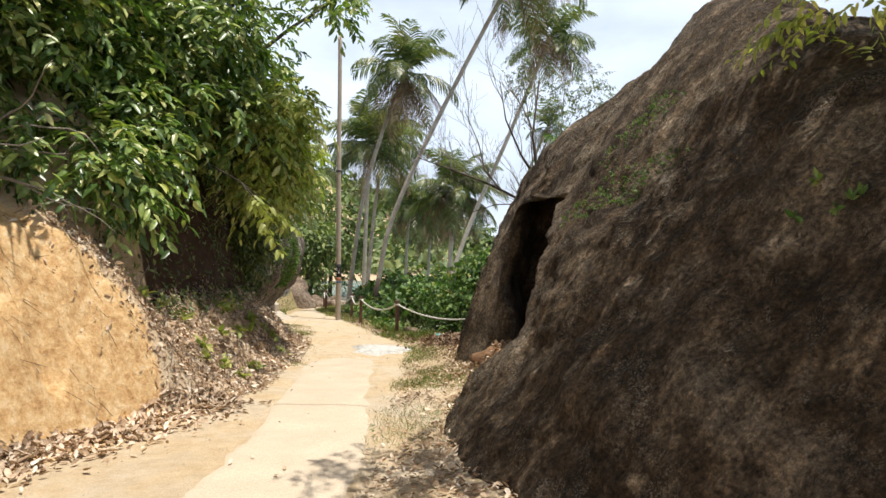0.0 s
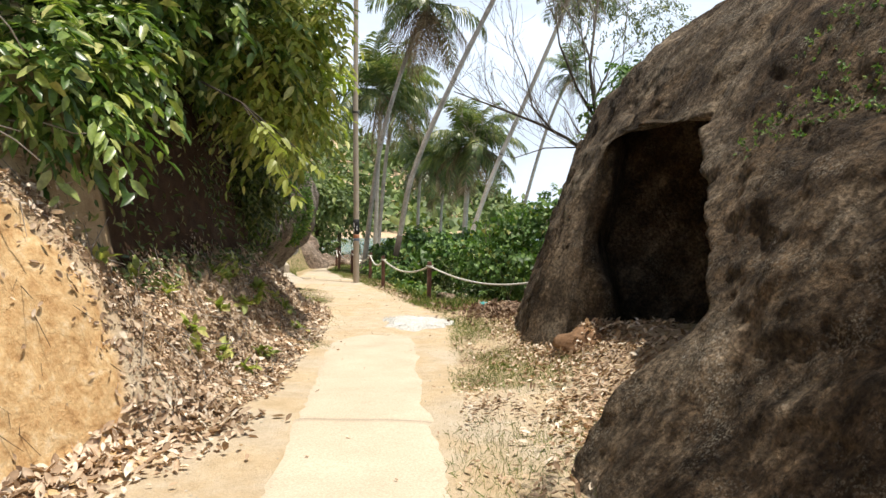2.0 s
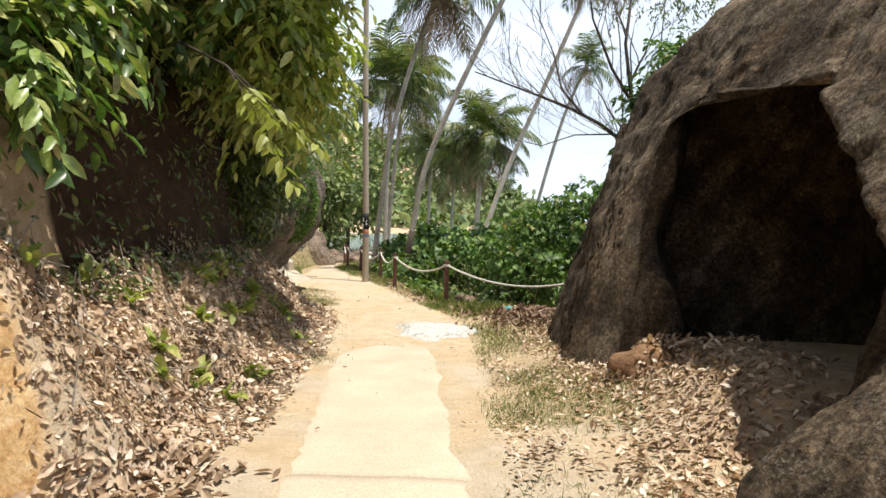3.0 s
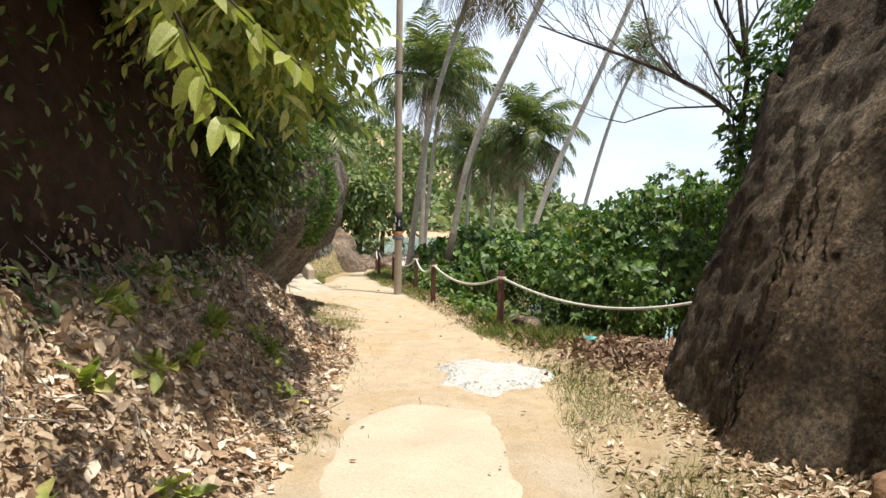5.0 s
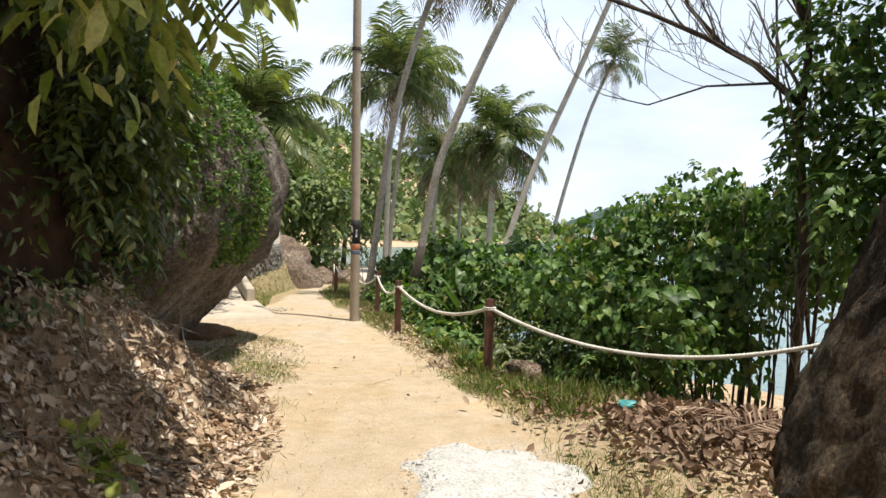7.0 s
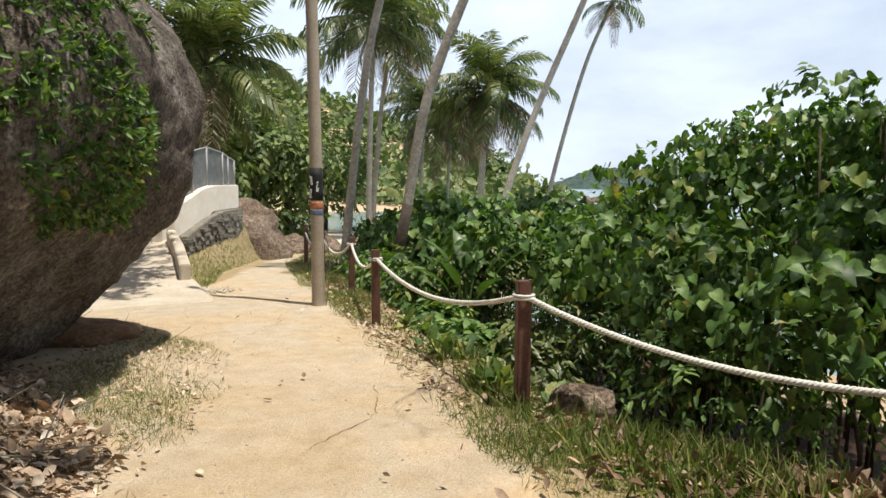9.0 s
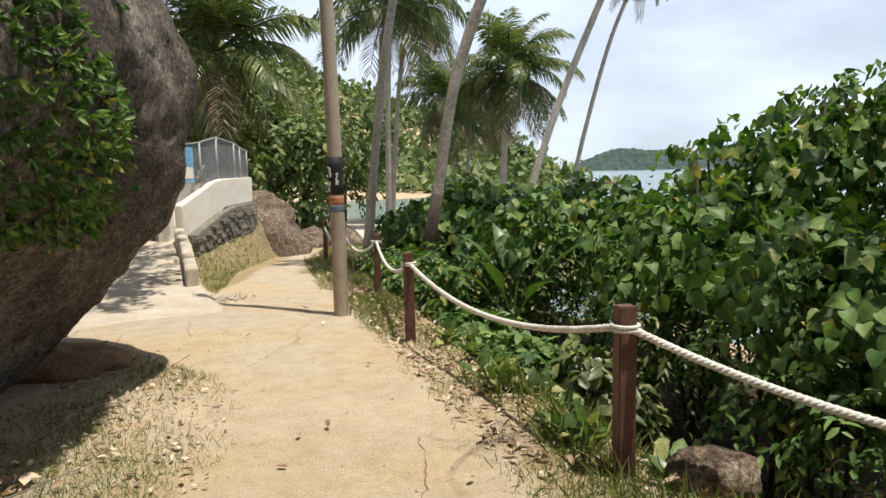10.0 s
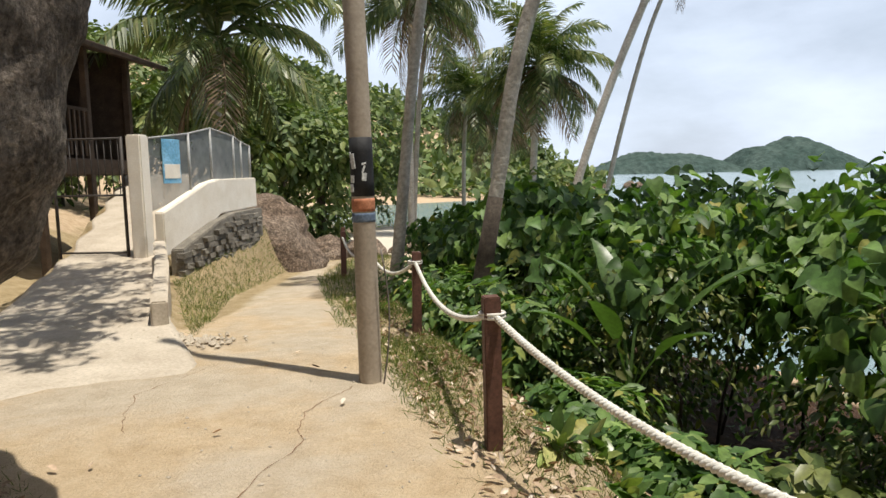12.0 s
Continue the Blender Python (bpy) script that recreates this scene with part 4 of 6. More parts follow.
# ---- palms ----
def frond_mesh(name, rise, fall, material, pairs=34, hang=0.5, seed=0):
    """A palm frond one metre long: rib and two rows of leaflets."""
    r = np.random.default_rng(seed)
    s = np.linspace(0, 1, 60)
    ang = radians(rise) + (radians(fall) - radians(rise)) * s ** 1.9
    y, z = np.cumsum(np.cos(ang)) / 60, np.cumsum(np.sin(ang)) / 60
    bm = bmesh.new()
    tube(bm, [(0, y[i], z[i]) for i in range(0, 60, 6)], [0.012 * (1 - i / 66) + 0.001 for i in range(0, 60, 6)], 5)
    for k in range(pairs):
        t = 0.14 + 0.85 * k / pairs
        i = int(t * 59)
        ln = 0.30 * math.sin(math.pi * min(1, 0.15 + 0.85 * t)) ** 0.6 + 0.05
        for sg in (-1, 1):
            if r.random() < 0.06:
                continue
            f = Vector((0, math.cos(ang[i]), math.sin(ang[i])))
            d1 = (Vector((sg * 0.9, 0, 0)) + f * (0.55 + 0.3 * t) + Vector((0, 0, -hang * 0.35 + r.normal(0, 0.1)))).normalized()
            d2 = (d1 + Vector((0, 0, -hang * 1.5 + r.normal(0, 0.15)))).normalized()
            p0 = Vector((0, y[i], z[i]))
            p1, l2 = p0 + d1 * ln * 0.5, ln * r.uniform(0.4, 0.6)
            p2 = p1 + d2 * l2
            w = f * 0.0105
            v = [bm.verts.new(q) for q in (p0 - w * 0.5, p0 + w * 0.5, p1 + w, p1 - w, p2)]
            bm.faces.new((v[0], v[1], v[2], v[3]))
            bm.faces.new((v[3], v[2], v[4]))
    me = bpy.data.meshes.new(name)
    bm.to_mesh(me)
    bm.free()
    me.materials.append(material)
    return me


FRONDS = [frond_mesh("frond", 72, 0, M_FROND, 40, 0.35, 1), frond_mesh("frond", 44, -45, M_FROND, 42, 0.6, 2), frond_mesh("frond", 12, -75, M_FROND, 42, 0.8, 3), frond_mesh("frond", -25, -85, M_FROND, 40, 0.8, 4)]
DEAD = [frond_mesh("dead_frond", -35, -88, M_DEADFROND, 24, 0.9, 5), frond_mesh("dead_frond", -60, -90, M_DEADFROND, 20, 1.0, 6)]


def palm(label, bends, r0, r1, length, counts, dead, seed, nuts=True):
    """A palm whose trunk runs through bends; counts: fronds from upright to hanging."""
    r = random.Random(seed)
    base = Vector(bends[0])
    root = empty("palm_tree", base, label, "palm tree")
    pts = [Vector(b) - base for b in bends]
    path = []
    n = 46
    for i in range(n + 1):
        t = i / n * (len(pts) - 1)
        k = min(int(t), len(pts) - 2)
        u = t - k
        p0, p1, p2, p3 = pts[max(k - 1, 0)], pts[k], pts[k + 1], pts[min(k + 2, len(pts) - 1)]
        path.append(0.5 * (2 * p1 + (p2 - p0) * u + (2 * p0 - 5 * p1 + 4 * p2 - p3) * u * u + (3 * p1 - p0 - 3 * p2 + p3) * u ** 3))
    radii = [0.84 * x for x in [(r0 * 1.5 * math.exp(-i / 2.5) if i < 8 else 0) * 0.5 + r0 + (r1 - r0) * i / n + 0.006 * (i % 2) for i in range(n + 1)]]
    part("trunk", tube(bmesh.new(), path, radii, 12), M_PALMWOOD, root)
    top = path[-1]
    k = 0
    for mesh, c in zip(FRONDS + DEAD, (*counts, *dead)):
        for _ in range(c):
            ob = new(mesh.name.split(".")[0], mesh)
            ob.parent = root
            s = length * r.uniform(0.82, 1.12)
            ob.matrix_local = Matrix.Translation(top + Vector((0, 0, r.uniform(-0.12, 0.1)))) @ pose(0, 0, 0, r.uniform(-16, 14), r.uniform(-25, 25), 137.5 * k + r.uniform(-14, 14)) @ Matrix.Scale(s, 4)
            k += 1
    if nuts:
        for _ in range(5):
            a = r.uniform(0, 6.28)
            bm = bmesh.new()
            bmesh.ops.create_icosphere(bm, subdivisions=2, radius=0.11, matrix=Matrix.Translation(top + Vector((0.26 * math.cos(a), 0.26 * math.sin(a), -0.3 - r.uniform(0, 0.3)))) @ Matrix.Diagonal((1, 1, 1.25, 1)))
            part("coconut", bm, M_DEADFROND, root)
    return root


palm("leaning coconut palm with hanging dead fronds", [(-3.58, 24.8, -0.6), (-3.1, 24.8, 3.4), (-2.45, 24.9, 6.0), (-1.6, 25, 8.4)], 0.088, 0.078, 2.5, (6, 7, 5, 3), (7, 6), 1)
palm("coconut palm leaning far over with charred base", [(-2.5, 22.5, -0.9), (-2.2, 22.5, 0.9), (-1.78, 22.5, 2.9), (-0.49, 22.5, 5.9), (1.6, 22.5, 10.1), (2.3, 22.5, 11.3)], 0.095, 0.08, 2.8, (6, 7, 6, 4), (3, 2), 2)
leaning = [o for o in scene.objects if o.name.startswith("palm_tree")][-1]
part("charred_bark", tube(bmesh.new(), [(0, 0, 0), (0.022, 0, 0.2), (0.1, 0, 0.7), (0.19, 0, 1.2), (0.3, 0, 1.8)], [0.15, 0.118, 0.098, 0.093, 0.084], 12), M_BARK, leaning, "blackened lower bark")
palm("upright coconut palm beside the beach", [(-5.4, 45, -1.5), (-5.3, 45, 4), (-5.1, 45, 9)], 0.17, 0.13, 4.2, (6, 8, 8, 6), (3, 2), 3)
palm("bushy coconut palm skirted with dry fronds", [(0.2, 50, -1.6), (0.4, 50, 3), (0.6, 50, 6.5)], 0.22, 0.2, 4.1, (9, 10, 11, 12), (8, 12), 4)
palm("tall slender leaning palm above the shore", [(-0.3, 35, -1.4), (1.1, 35, 3.0), (3.0, 35, 7.6), (5.2, 35, 13)], 0.14, 0.11, 2.8, (4, 6, 6, 6), (5, 5), 5)
palm("thin curved palm with a sparse crown", [(3.6, 50, -1.6), (4.6, 50, 3), (6.0, 50, 8), (7.4, 50, 11.3)], 0.15, 0.11, 2.4, (5, 5, 4, 2), (2, 1), 6)
palm("full green coconut palm behind the wall", [(-8.9, 32, 0.3), (-8.75, 32, 2.6), (-8.6, 32, 4.6)], 0.15, 0.13, 3.4, (9, 9, 9, 6), (2, 1), 7)
palm("coconut palm behind the far trees", [(-3.4, 58, -1.6), (-3.3, 58, 3), (-3.0, 58, 6.0)], 0.16, 0.13, 4.0, (7, 8, 8, 5), (3, 2), 8)
palm("small coconut palm by the far trees", [(-1.6, 62, -1.6), (-1.5, 62, 2), (-1.3, 62, 4.6)], 0.16, 0.13, 3.8, (7, 8, 7, 5), (2, 2), 9)
palm("tall coconut palm behind the first ones", [(-6.0, 52, -1.5), (-5.4, 52, 6), (-4.6, 52, 10.5)], 0.17, 0.13, 3.8, (7, 8, 7, 5), (2, 2), 10)


# ---- shrubs and trees ----
def stems(root, lumps, feet, r0, seed, sides=6, material=None):
    r = random.Random(seed)
    o = Vector(root.location)
    bm = bmesh.new()
    for lx, ly, lz, rx, ry, rz in lumps:
        f = Vector(r.choice(feet)) + Vector((r.uniform(-0.2, 0.2), r.uniform(-0.2, 0.2), 0))
        e = Vector((lx + r.uniform(-0.4, 0.4) * rx, ly + r.uniform(-0.4, 0.4) * ry, lz + 0.2 * rz))
        pts = [f.lerp(e, t) + Vector((r.uniform(-0.07, 0.07), r.uniform(-0.07, 0.07), 0)) * (1 if 0 < t < 1 else 0) for t in (0, 0.25, 0.5, 0.75, 1)]
        tube(bm, [p - o for p in pts], [r0 * (1 - 0.16 * i) for i in range(5)], sides)
    return part("stem", bm, material or M_BARK, root)


def shrub(name, label, category, lumps, feet, count, nleaf, length, size, shape, material, seed, group="", sag=0.5, r0=0.022, shell=0.55, spread=0.9, face=0.5):
    root = empty(name, feet[0], label, category, group)
    r = np.random.default_rng(seed)
    p, u = lump_points(lumps, count, r, shell)
    way = u * np.array([1, 1, 0.7]) + r.normal(0, 0.35, u.shape)
    ob = sprays("foliage", shape, p - np.array(feet[0]), way, nleaf, length, size, material, root, sag, spread, seed, face)
    ob["kind"] = "stuff"
    stems(root, lumps, feet, r0, seed)
    return root


# overhanging growth on the bank
shrub("shrub", "dense dark-green shrub overhanging the leaf-strewn bank", "shrub", [(-3.75, 10.9, 4.0, 1.1, 1.4, 0.9), (-4.3, 10.2, 4.8, 1.5, 1.8, 1.0), (-3.6, 10.0, 3.95, 0.8, 0.9, 0.5), (-3.75, 9.0, 3.55, 0.45, 0.4, 0.35), (-3.5, 12.2, 3.7, 0.9, 1.0, 0.8)], [(-4.3, 10, 3.0)], 900, 9, 0.42, 0.2, OVAL, M_LEAF, 11, sag=0.7)
shrub("shrub", "yellow-green shrub with drooping leaf sprays", "shrub", [(-3.1, 11.9, 3.0, 0.65, 0.85, 0.8), (-2.9, 11.2, 3.7, 0.65, 0.8, 0.7)], [(-4.0, 11.6, 2.6)], 430, 9, 0.4, 0.18, OVAL, M_LEAF_Y, 12, sag=0.8)
shrub("shrub", "leafy green shrub at the top of the clay bank", "shrub", [(-4.1, 7.7, 2.55, 0.7, 0.9, 0.65), (-4.4, 8.6, 3.0, 0.9, 1.0, 0.9)], [(-4.3, 8, 1.9)], 560, 9, 0.4, 0.19, OVAL, M_LEAF, 13, sag=0.7)
# The two lumps at x -2.1 are unseen, added to shade the bank.
shrub("tree", "dark leafy tree rising above the bank", "tree", [(-5.2, 8.5, 5.6, 1.9, 2.4, 1.6), (-4.2, 12.0, 5.2, 1.6, 2.0, 1.2), (-5.0, 13.0, 6.6, 1.5, 1.3, 1.2), (-5.4, 6.2, 4.4, 1.4, 1.6, 1.6), (-6.0, 10, 7.4, 2.4, 3, 1.5), (-5.4, 4.4, 6.2, 1.9, 2.4, 1.1), (-2.1, 9.5, 6.8, 0.85, 0.55, 0.4), (-2.1, 10.2, 7.0, 0.85, 0.55, 0.45), (-2.3, 13.6, 6.7, 0.75, 0.6, 0.35)], [(-5.6, 9.5, 4.0), (-5.2, 12.5, 4.2)], 2900, 9, 0.5, 0.2, OVAL, M_LEAF, 14, sag=0.5, r0=0.07)
shrub("tree", "small-leaved tree spreading over the path edge", "tree", [(-4.7, 12.6, 7.0, 1.3, 1.2, 0.9), (-4.7, 14.0, 5.4, 1.1, 1.1, 1.2), (-4.3, 13.8, 3.6, 0.7, 0.9, 0.8)], [(-5.2, 14, 3.6)], 1100, 10, 0.4, 0.13, OVAL, M_LEAF, 15, sag=0.4, r0=0.06)
shrub("shrub", "creeper-clad growth beside the overhanging boulder", "shrub", [(-4.6, 14.4, 3.2, 0.5, 0.8, 0.9), (-4.2, 14.6, 1.9, 0.3, 0.6, 0.8), (-3.9, 13.8, 2.2, 0.4, 0.7, 0.8)], [(-4.7, 15, 2.2)], 800, 8, 0.32, 0.12, OVAL, M_IVY, 16, sag=0.9)
shrub("shrub", "dark undergrowth high on the clay bank", "shrub", [(-5.4, 4.6, 3.2, 0.9, 1.4, 1.0), (-5.6, 6.4, 3.4, 1.0, 1.2, 1.2), (-5.6, 2.6, 3.4, 1.2, 1.4, 1.4), (-4.75, 5.9, 2.75, 0.55, 0.8, 0.5), (-4.45, 6.9, 2.85, 0.5, 0.7, 0.5), (-5.0, 7.2, 3.6, 0.8, 0.9, 0.9)], [(-5.6, 5, 2.6)], 1150, 9, 0.45, 0.18, OVAL, M_LEAF, 17, sag=0.7)
shrub("tree", "leafy limb reaching out above the ramp", "tree", [(-5.3, 20.2, 5.7, 0.9, 0.8, 0.4), (-5.0, 21.3, 6.0, 0.6, 0.6, 0.3), (-6.6, 20.6, 5.9, 1.2, 1.0, 0.5), (-5.6, 22.6, 6.3, 0.8, 0.7, 0.35), (-6.8, 22.0, 6.4, 1.1, 1.1, 0.5)], [(-8.2, 20.5, 1.0)], 520, 9, 0.45, 0.17, OVAL, M_LEAF, 18, sag=0.4, r0=0.06)
# Added to keep light off the earth wall; the two highest lumps are unseen.
shrub("shrub", "dense leafy roof of growth added to shade the earth wall", "shrub", [(-4.5, 8.5, 4.1, 0.75, 1.0, 0.4), (-4.9, 7.2, 4.1, 0.9, 1.0, 0.6), (-4.3, 9.8, 4.3, 0.8, 1.0, 0.45), (-4.3, 6.0, 5.3, 1.3, 1.4, 0.4), (-5.4, 7.4, 5.5, 1.2, 1.2, 0.5)], [(-4.7, 8.8, 3.2)], 850, 9, 0.42, 0.19, OVAL, M_LEAF, 19, sag=0.6, r0=0.03)
near_spray = empty("leafy_branch", (-2.78, 9.2, 2.52), "low hanging branch of broad yellow-green leaves", "branch")
bm = bmesh.new()
for dx, dy, dz in ((0.62, -0.25, -0.85), (0.75, 0.2, -0.55), (0.55, -0.5, -0.4)):
    tube(bm, [(-0.5, 0.3, 0.35), (0, 0, 0.1), (dx * 0.6, dy * 0.6, dz * 0.5), (dx, dy, dz)], [0.012, 0.009, 0.006, 0.003], 5)
part("twig", bm, M_BARK, near_spray)
leaf_me = []
for s in range(3):
    v, f = round_leaf((0.1 + 0.02 * s, 0.18 + 0.02 * s, 0.21, 0.19, 0.11), 0.14, 0.15 + 0.1 * s)
    me = bpy.data.meshes.new("leaf")
    me.from_pydata([tuple(q) for q in v], [], [tuple(int(i) for i in q) for q in f])
    me.materials.append(M_LEAF_Y)
    leaf_me.append(me)
lr = random.Random(5)
for k in range(84):
    tip = lr.choice(((0.62, -0.25, -0.85), (0.75, 0.2, -0.55), (0.55, -0.5, -0.4)))
    t = lr.uniform(0.25, 1.0)
    ob = new("leaf", lr.choice(leaf_me))
    ob.parent = near_spray
    ob.matrix_local = pose(tip[0] * t, tip[1] * t, 0.1 + (tip[2] - 0.1) * t, lr.uniform(-70, -15), lr.uniform(-30, 30), lr.uniform(0, 360)) @ Matrix.Scale(lr.uniform(0.1, 0.175), 4)

# roots and dead twigs over the clay
for k in range(7):
    rr = random.Random(60 + k)
    y0, z0 = 6.2 + rr.uniform(-0.5, 1.0), 2.0 + rr.uniform(0, 1.1)
    bm = bmesh.new()
    p, d = Vector((-4.4, y0, z0)), Vector((0.16, rr.uniform(-0.05, 0.05), rr.uniform(-0.02, 0.06)))
    pts = []
    for i in range(9):
        pts.append(p.copy())
        p += d
        d += Vector((rr.uniform(-0.05, 0.03), rr.uniform(-0.05, 0.05), rr.uniform(-0.06, 0.05)))
    tube(bm, pts, [0.013 - 0.0011 * i for i in range(9)], 6)
    tagged(part("root", bm, M_TWIG), "bare pale root curling out of the bank", "root", "bank roots")

# ---- shore hedge ----
hr = np.random.default_rng(21)
HEDGE = []
for y in np.arange(16.4, 29, 1.15):
    for e, top, rad in ((1.35, 0.3, 0.5), (2.4, 0.92, 0.8), (3.8, 1.02, 1.05)):
        x = float(np.interp(y, EDGE_Y, EDGE_X)) + e + hr.uniform(-0.2, 0.2)
        if (e < 1.5 and y > 25) or (e < 2.0 and y < 20.4) or (e > 3 and y < 19) or math.hypot(x + 1.35, y - 20.0) < 1.0:
            continue
        HEDGE.append((x, y + hr.uniform(-0.3, 0.3), top + hr.uniform(-0.12, 0.12) - 0.012 * (y - 16) - 0.12 * max(0, y - 24.5), rad))
for k, (x, y, top, rad) in enumerate(HEDGE):
    g = zat(x, y)
    low = rad < 0.6
    h = top - g
    lumps = [(x, y, top - 0.36 * h, rad, rad, 0.42 * h), (x + 0.3, y + 0.3, top - 0.72 * h, rad * 0.9, rad * 0.9, 0.3 * h)]
    if low:
        shrub("shrub", "low fine-leaved shrub below the rope", "shrub", lumps, [(x, y, g)], 230, 8, 0.3, 0.12, BROAD, M_HEDGE, 200 + k, "verge shrubs", 0.5, 0.012, 0.35)
    else:
        crown = [(x, y, top - 0.16 * h, rad, rad, 0.2 * h), (x + 0.2, y - 0.2, top - 0.3 * h, rad * 0.8, rad * 0.8, 0.2 * h)]
        root = shrub("shrub", "sea hibiscus shrub with broad heart-shaped leaves", "shrub", crown, [(x, y, g), (x + 0.4, y + 0.2, g), (x - 0.35, y - 0.3, g)], 120 if rad == 0.8 and y < 22.5 else 260, 4, 0.34, hr.uniform(0.12, 0.15) if y > 18.6 else 0.1, HEART, M_HEDGE, 200 + k, "shore hedge", 0.3, 0.016, 0.4, face=0.9)
        q = np.random.default_rng(800 + k)
        front = rad == 0.8 and y < 22.5
        p, u = lump_points([(x, y, top - 0.45 * h, rad, rad, 0.3 * h), (x + 0.2, y + 0.3, top - 0.75 * h, rad * 0.8, rad * 0.8, 0.22 * h)], (170 if y < 18.5 else 290) if front else 150, q, 0.3)
        fine = sprays("undergrowth", (OVAL, BROAD)[k % 2], p - np.array([x, y, g]), u + q.normal(0, 0.5, u.shape), 8, 0.34, 0.085 if front else 0.1, (M_HEDGE, M_HEDGE, M_IVY)[k % 3], root, 0.5, 0.9, 900 + k)
        fine["kind"] = "stuff"
for k, (x, y, top, rad) in enumerate(((0.75, 19.0, 1.75, 0.75), (1.8, 18.7, 2.15, 0.9), (2.8, 17.6, 2.25, 1.0), (1.5, 17.2, 1.25, 0.6), (3.2, 19.4, 2.2, 1.0), (0.6, 17.6, 0.85, 0.5))):
    g = zat(x, y)
    shrub("shrub", "tall sea hibiscus on bare dark stems", "shrub", [(x, y, top - 0.5, rad, rad, 0.5), (x + 0.2, y + 0.1, top - 1.15, rad * 0.9, rad * 0.9, 0.45)], [(x, y, g), (x + 0.35, y - 0.2, g), (x - 0.3, y + 0.2, g)], 380, 5, 0.28, 0.1, HEART, M_HEDGE, 300 + k, "tall shore shrubs", 0.35, 0.02, 0.45, face=0.9)
    root = [o for o in scene.objects if o.name.startswith("shrub") and o.parent is None][-1]
    bm = bmesh.new()
    for s in range(8):
        a = Vector((hr.uniform(-0.6, 0.6), hr.uniform(-0.5, 0.5), 0))
        tube(bm, [a, a + Vector((0.05, 0.02, 0.8)), a + Vector((-0.04, 0.05, top - g - 0.4))], [0.018, 0.015, 0.009], 6)
    part("stem", bm, M_BARK, root)


for k, (x, y, top) in enumerate(((-1.35, 18.7, -0.2), (-0.7, 18.4, -0.1), (-1.75, 19.6, -0.15))):
    g = zat(x, y)
    h = top - g
    shrub("shrub", "low broad-leaved shrub in the shade below the rope", "shrub", [(x, y, g + 0.55 * h, 0.42, 0.42, 0.42 * h)], [(x, y, g)], 210, 8, 0.3, 0.13, BROAD, (M_HEDGE, M_IVY)[k % 2], 350 + k, "verge shrubs", 0.6, 0.012, 0.3)


def banana():
    at = Vector((-1.35, 20.25, zat(-1.35, 20.25)))
    up = max(0.2, -0.4 - at.z)
    root = empty("banana_plant", at, "young banana plant with torn broad leaves", "banana plant")
    part("stalk", tube(bmesh.new(), [(0, 0, 0), (0.02, 0, up * 0.5), (0.03, 0.02, up)], [0.06, 0.045, 0.025], 10), M_LEAF, root)
    for az, rise, ln in ((80, 80, 1.25), (110, 62, 1.1), (-75, 74, 1.3), (-100, 66, 1.45), (20, 84, 1.3), (-150, 60, 1.0), (-30, 80, 1.2), (140, 74, 1.05)):
        bm = bmesh.new()
        rows = []
        n = 16
        p, a = Vector((0, 0, 0)), radians(rise)
        for i in range(n + 1):
            t = i / n
            w = 0.011 if t < 0.46 else 0.085 * math.sin(math.pi * min(1, (t - 0.44) / 0.56) ** 0.8) + 0.006
            tear = 0.5 if i % 4 == 3 and abs(az + 100) < 30 else 0.92 if i % 5 == 3 else 1.0
            rows.append([bm.verts.new(p + Vector((-w * tear, 0, 0.35 * w - 0.5 * w * w))), bm.verts.new(p.copy()), bm.verts.new(p + Vector((w * tear, 0, 0.35 * w)))])
            p = p + Vector((0, math.cos(a), math.sin(a))) * ln / n
            a -= radians(1.0 + 0.36 * i)
        for q, s in zip(rows, rows[1:]):
            for k in range(2):
                bm.faces.new((q[k], q[k + 1], s[k + 1], s[k])).smooth = True
        bmesh.ops.transform(bm, matrix=pose(0.03, 0.02, up - 0.1, 0, 0, az), verts=bm.verts)
        part("leaf", bm, M_BANANA, root)


banana()


# ---- trees beyond ----
def tree(x, y, top, rad, seed, size=0.32, count=420, name="tree", label="dense green broadleaf tree above the beach", foot=None, mat=None):
    r = random.Random(seed)
    g = zat(x, y) if foot is None else foot
    h = top - g
    lumps = [(x + r.uniform(-0.5, 0.5) * rad, y + r.uniform(-0.4, 0.4) * rad, g + h * r.uniform(0.42, 0.85), rad * r.uniform(0.45, 0.75), rad * r.uniform(0.45, 0.75), h * r.uniform(0.14, 0.22)) for _ in range(7)]
    lumps.append((x, y, g + h * 0.25, rad * 0.8, rad * 0.7, h * 0.22))
    root = empty(name, (x, y, g), label, "tree")
    q = np.random.default_rng(seed)
    p, u = lump_points(lumps, count, q, 0.5)
    crown = sprays("crown", BROAD, p - np.array([x, y, g]), u + q.normal(0, 0.4, u.shape), 9, 0.9 * size / 0.3, size, mat or M_FOREST, root, 0.5, 0.9, seed)
    crown["kind"] = "stuff"
    bm = bmesh.new()
    tube(bm, [(0, 0, -0.3), (0.1, 0, h * 0.3), (-0.1, 0.1, h * 0.7)], [0.2, 0.14, 0.05], 8)
    for lx, ly, lz, *_ in lumps[:5]:
        tube(bm, [(0.1, 0, h * 0.3), (0.5 * (lx - x), 0.5 * (ly - y), (lz - g) * 0.75), (lx - x, ly - y, lz - g)], [0.1, 0.06, 0.02], 6)
    part("trunk", bm, M_BARK, root)


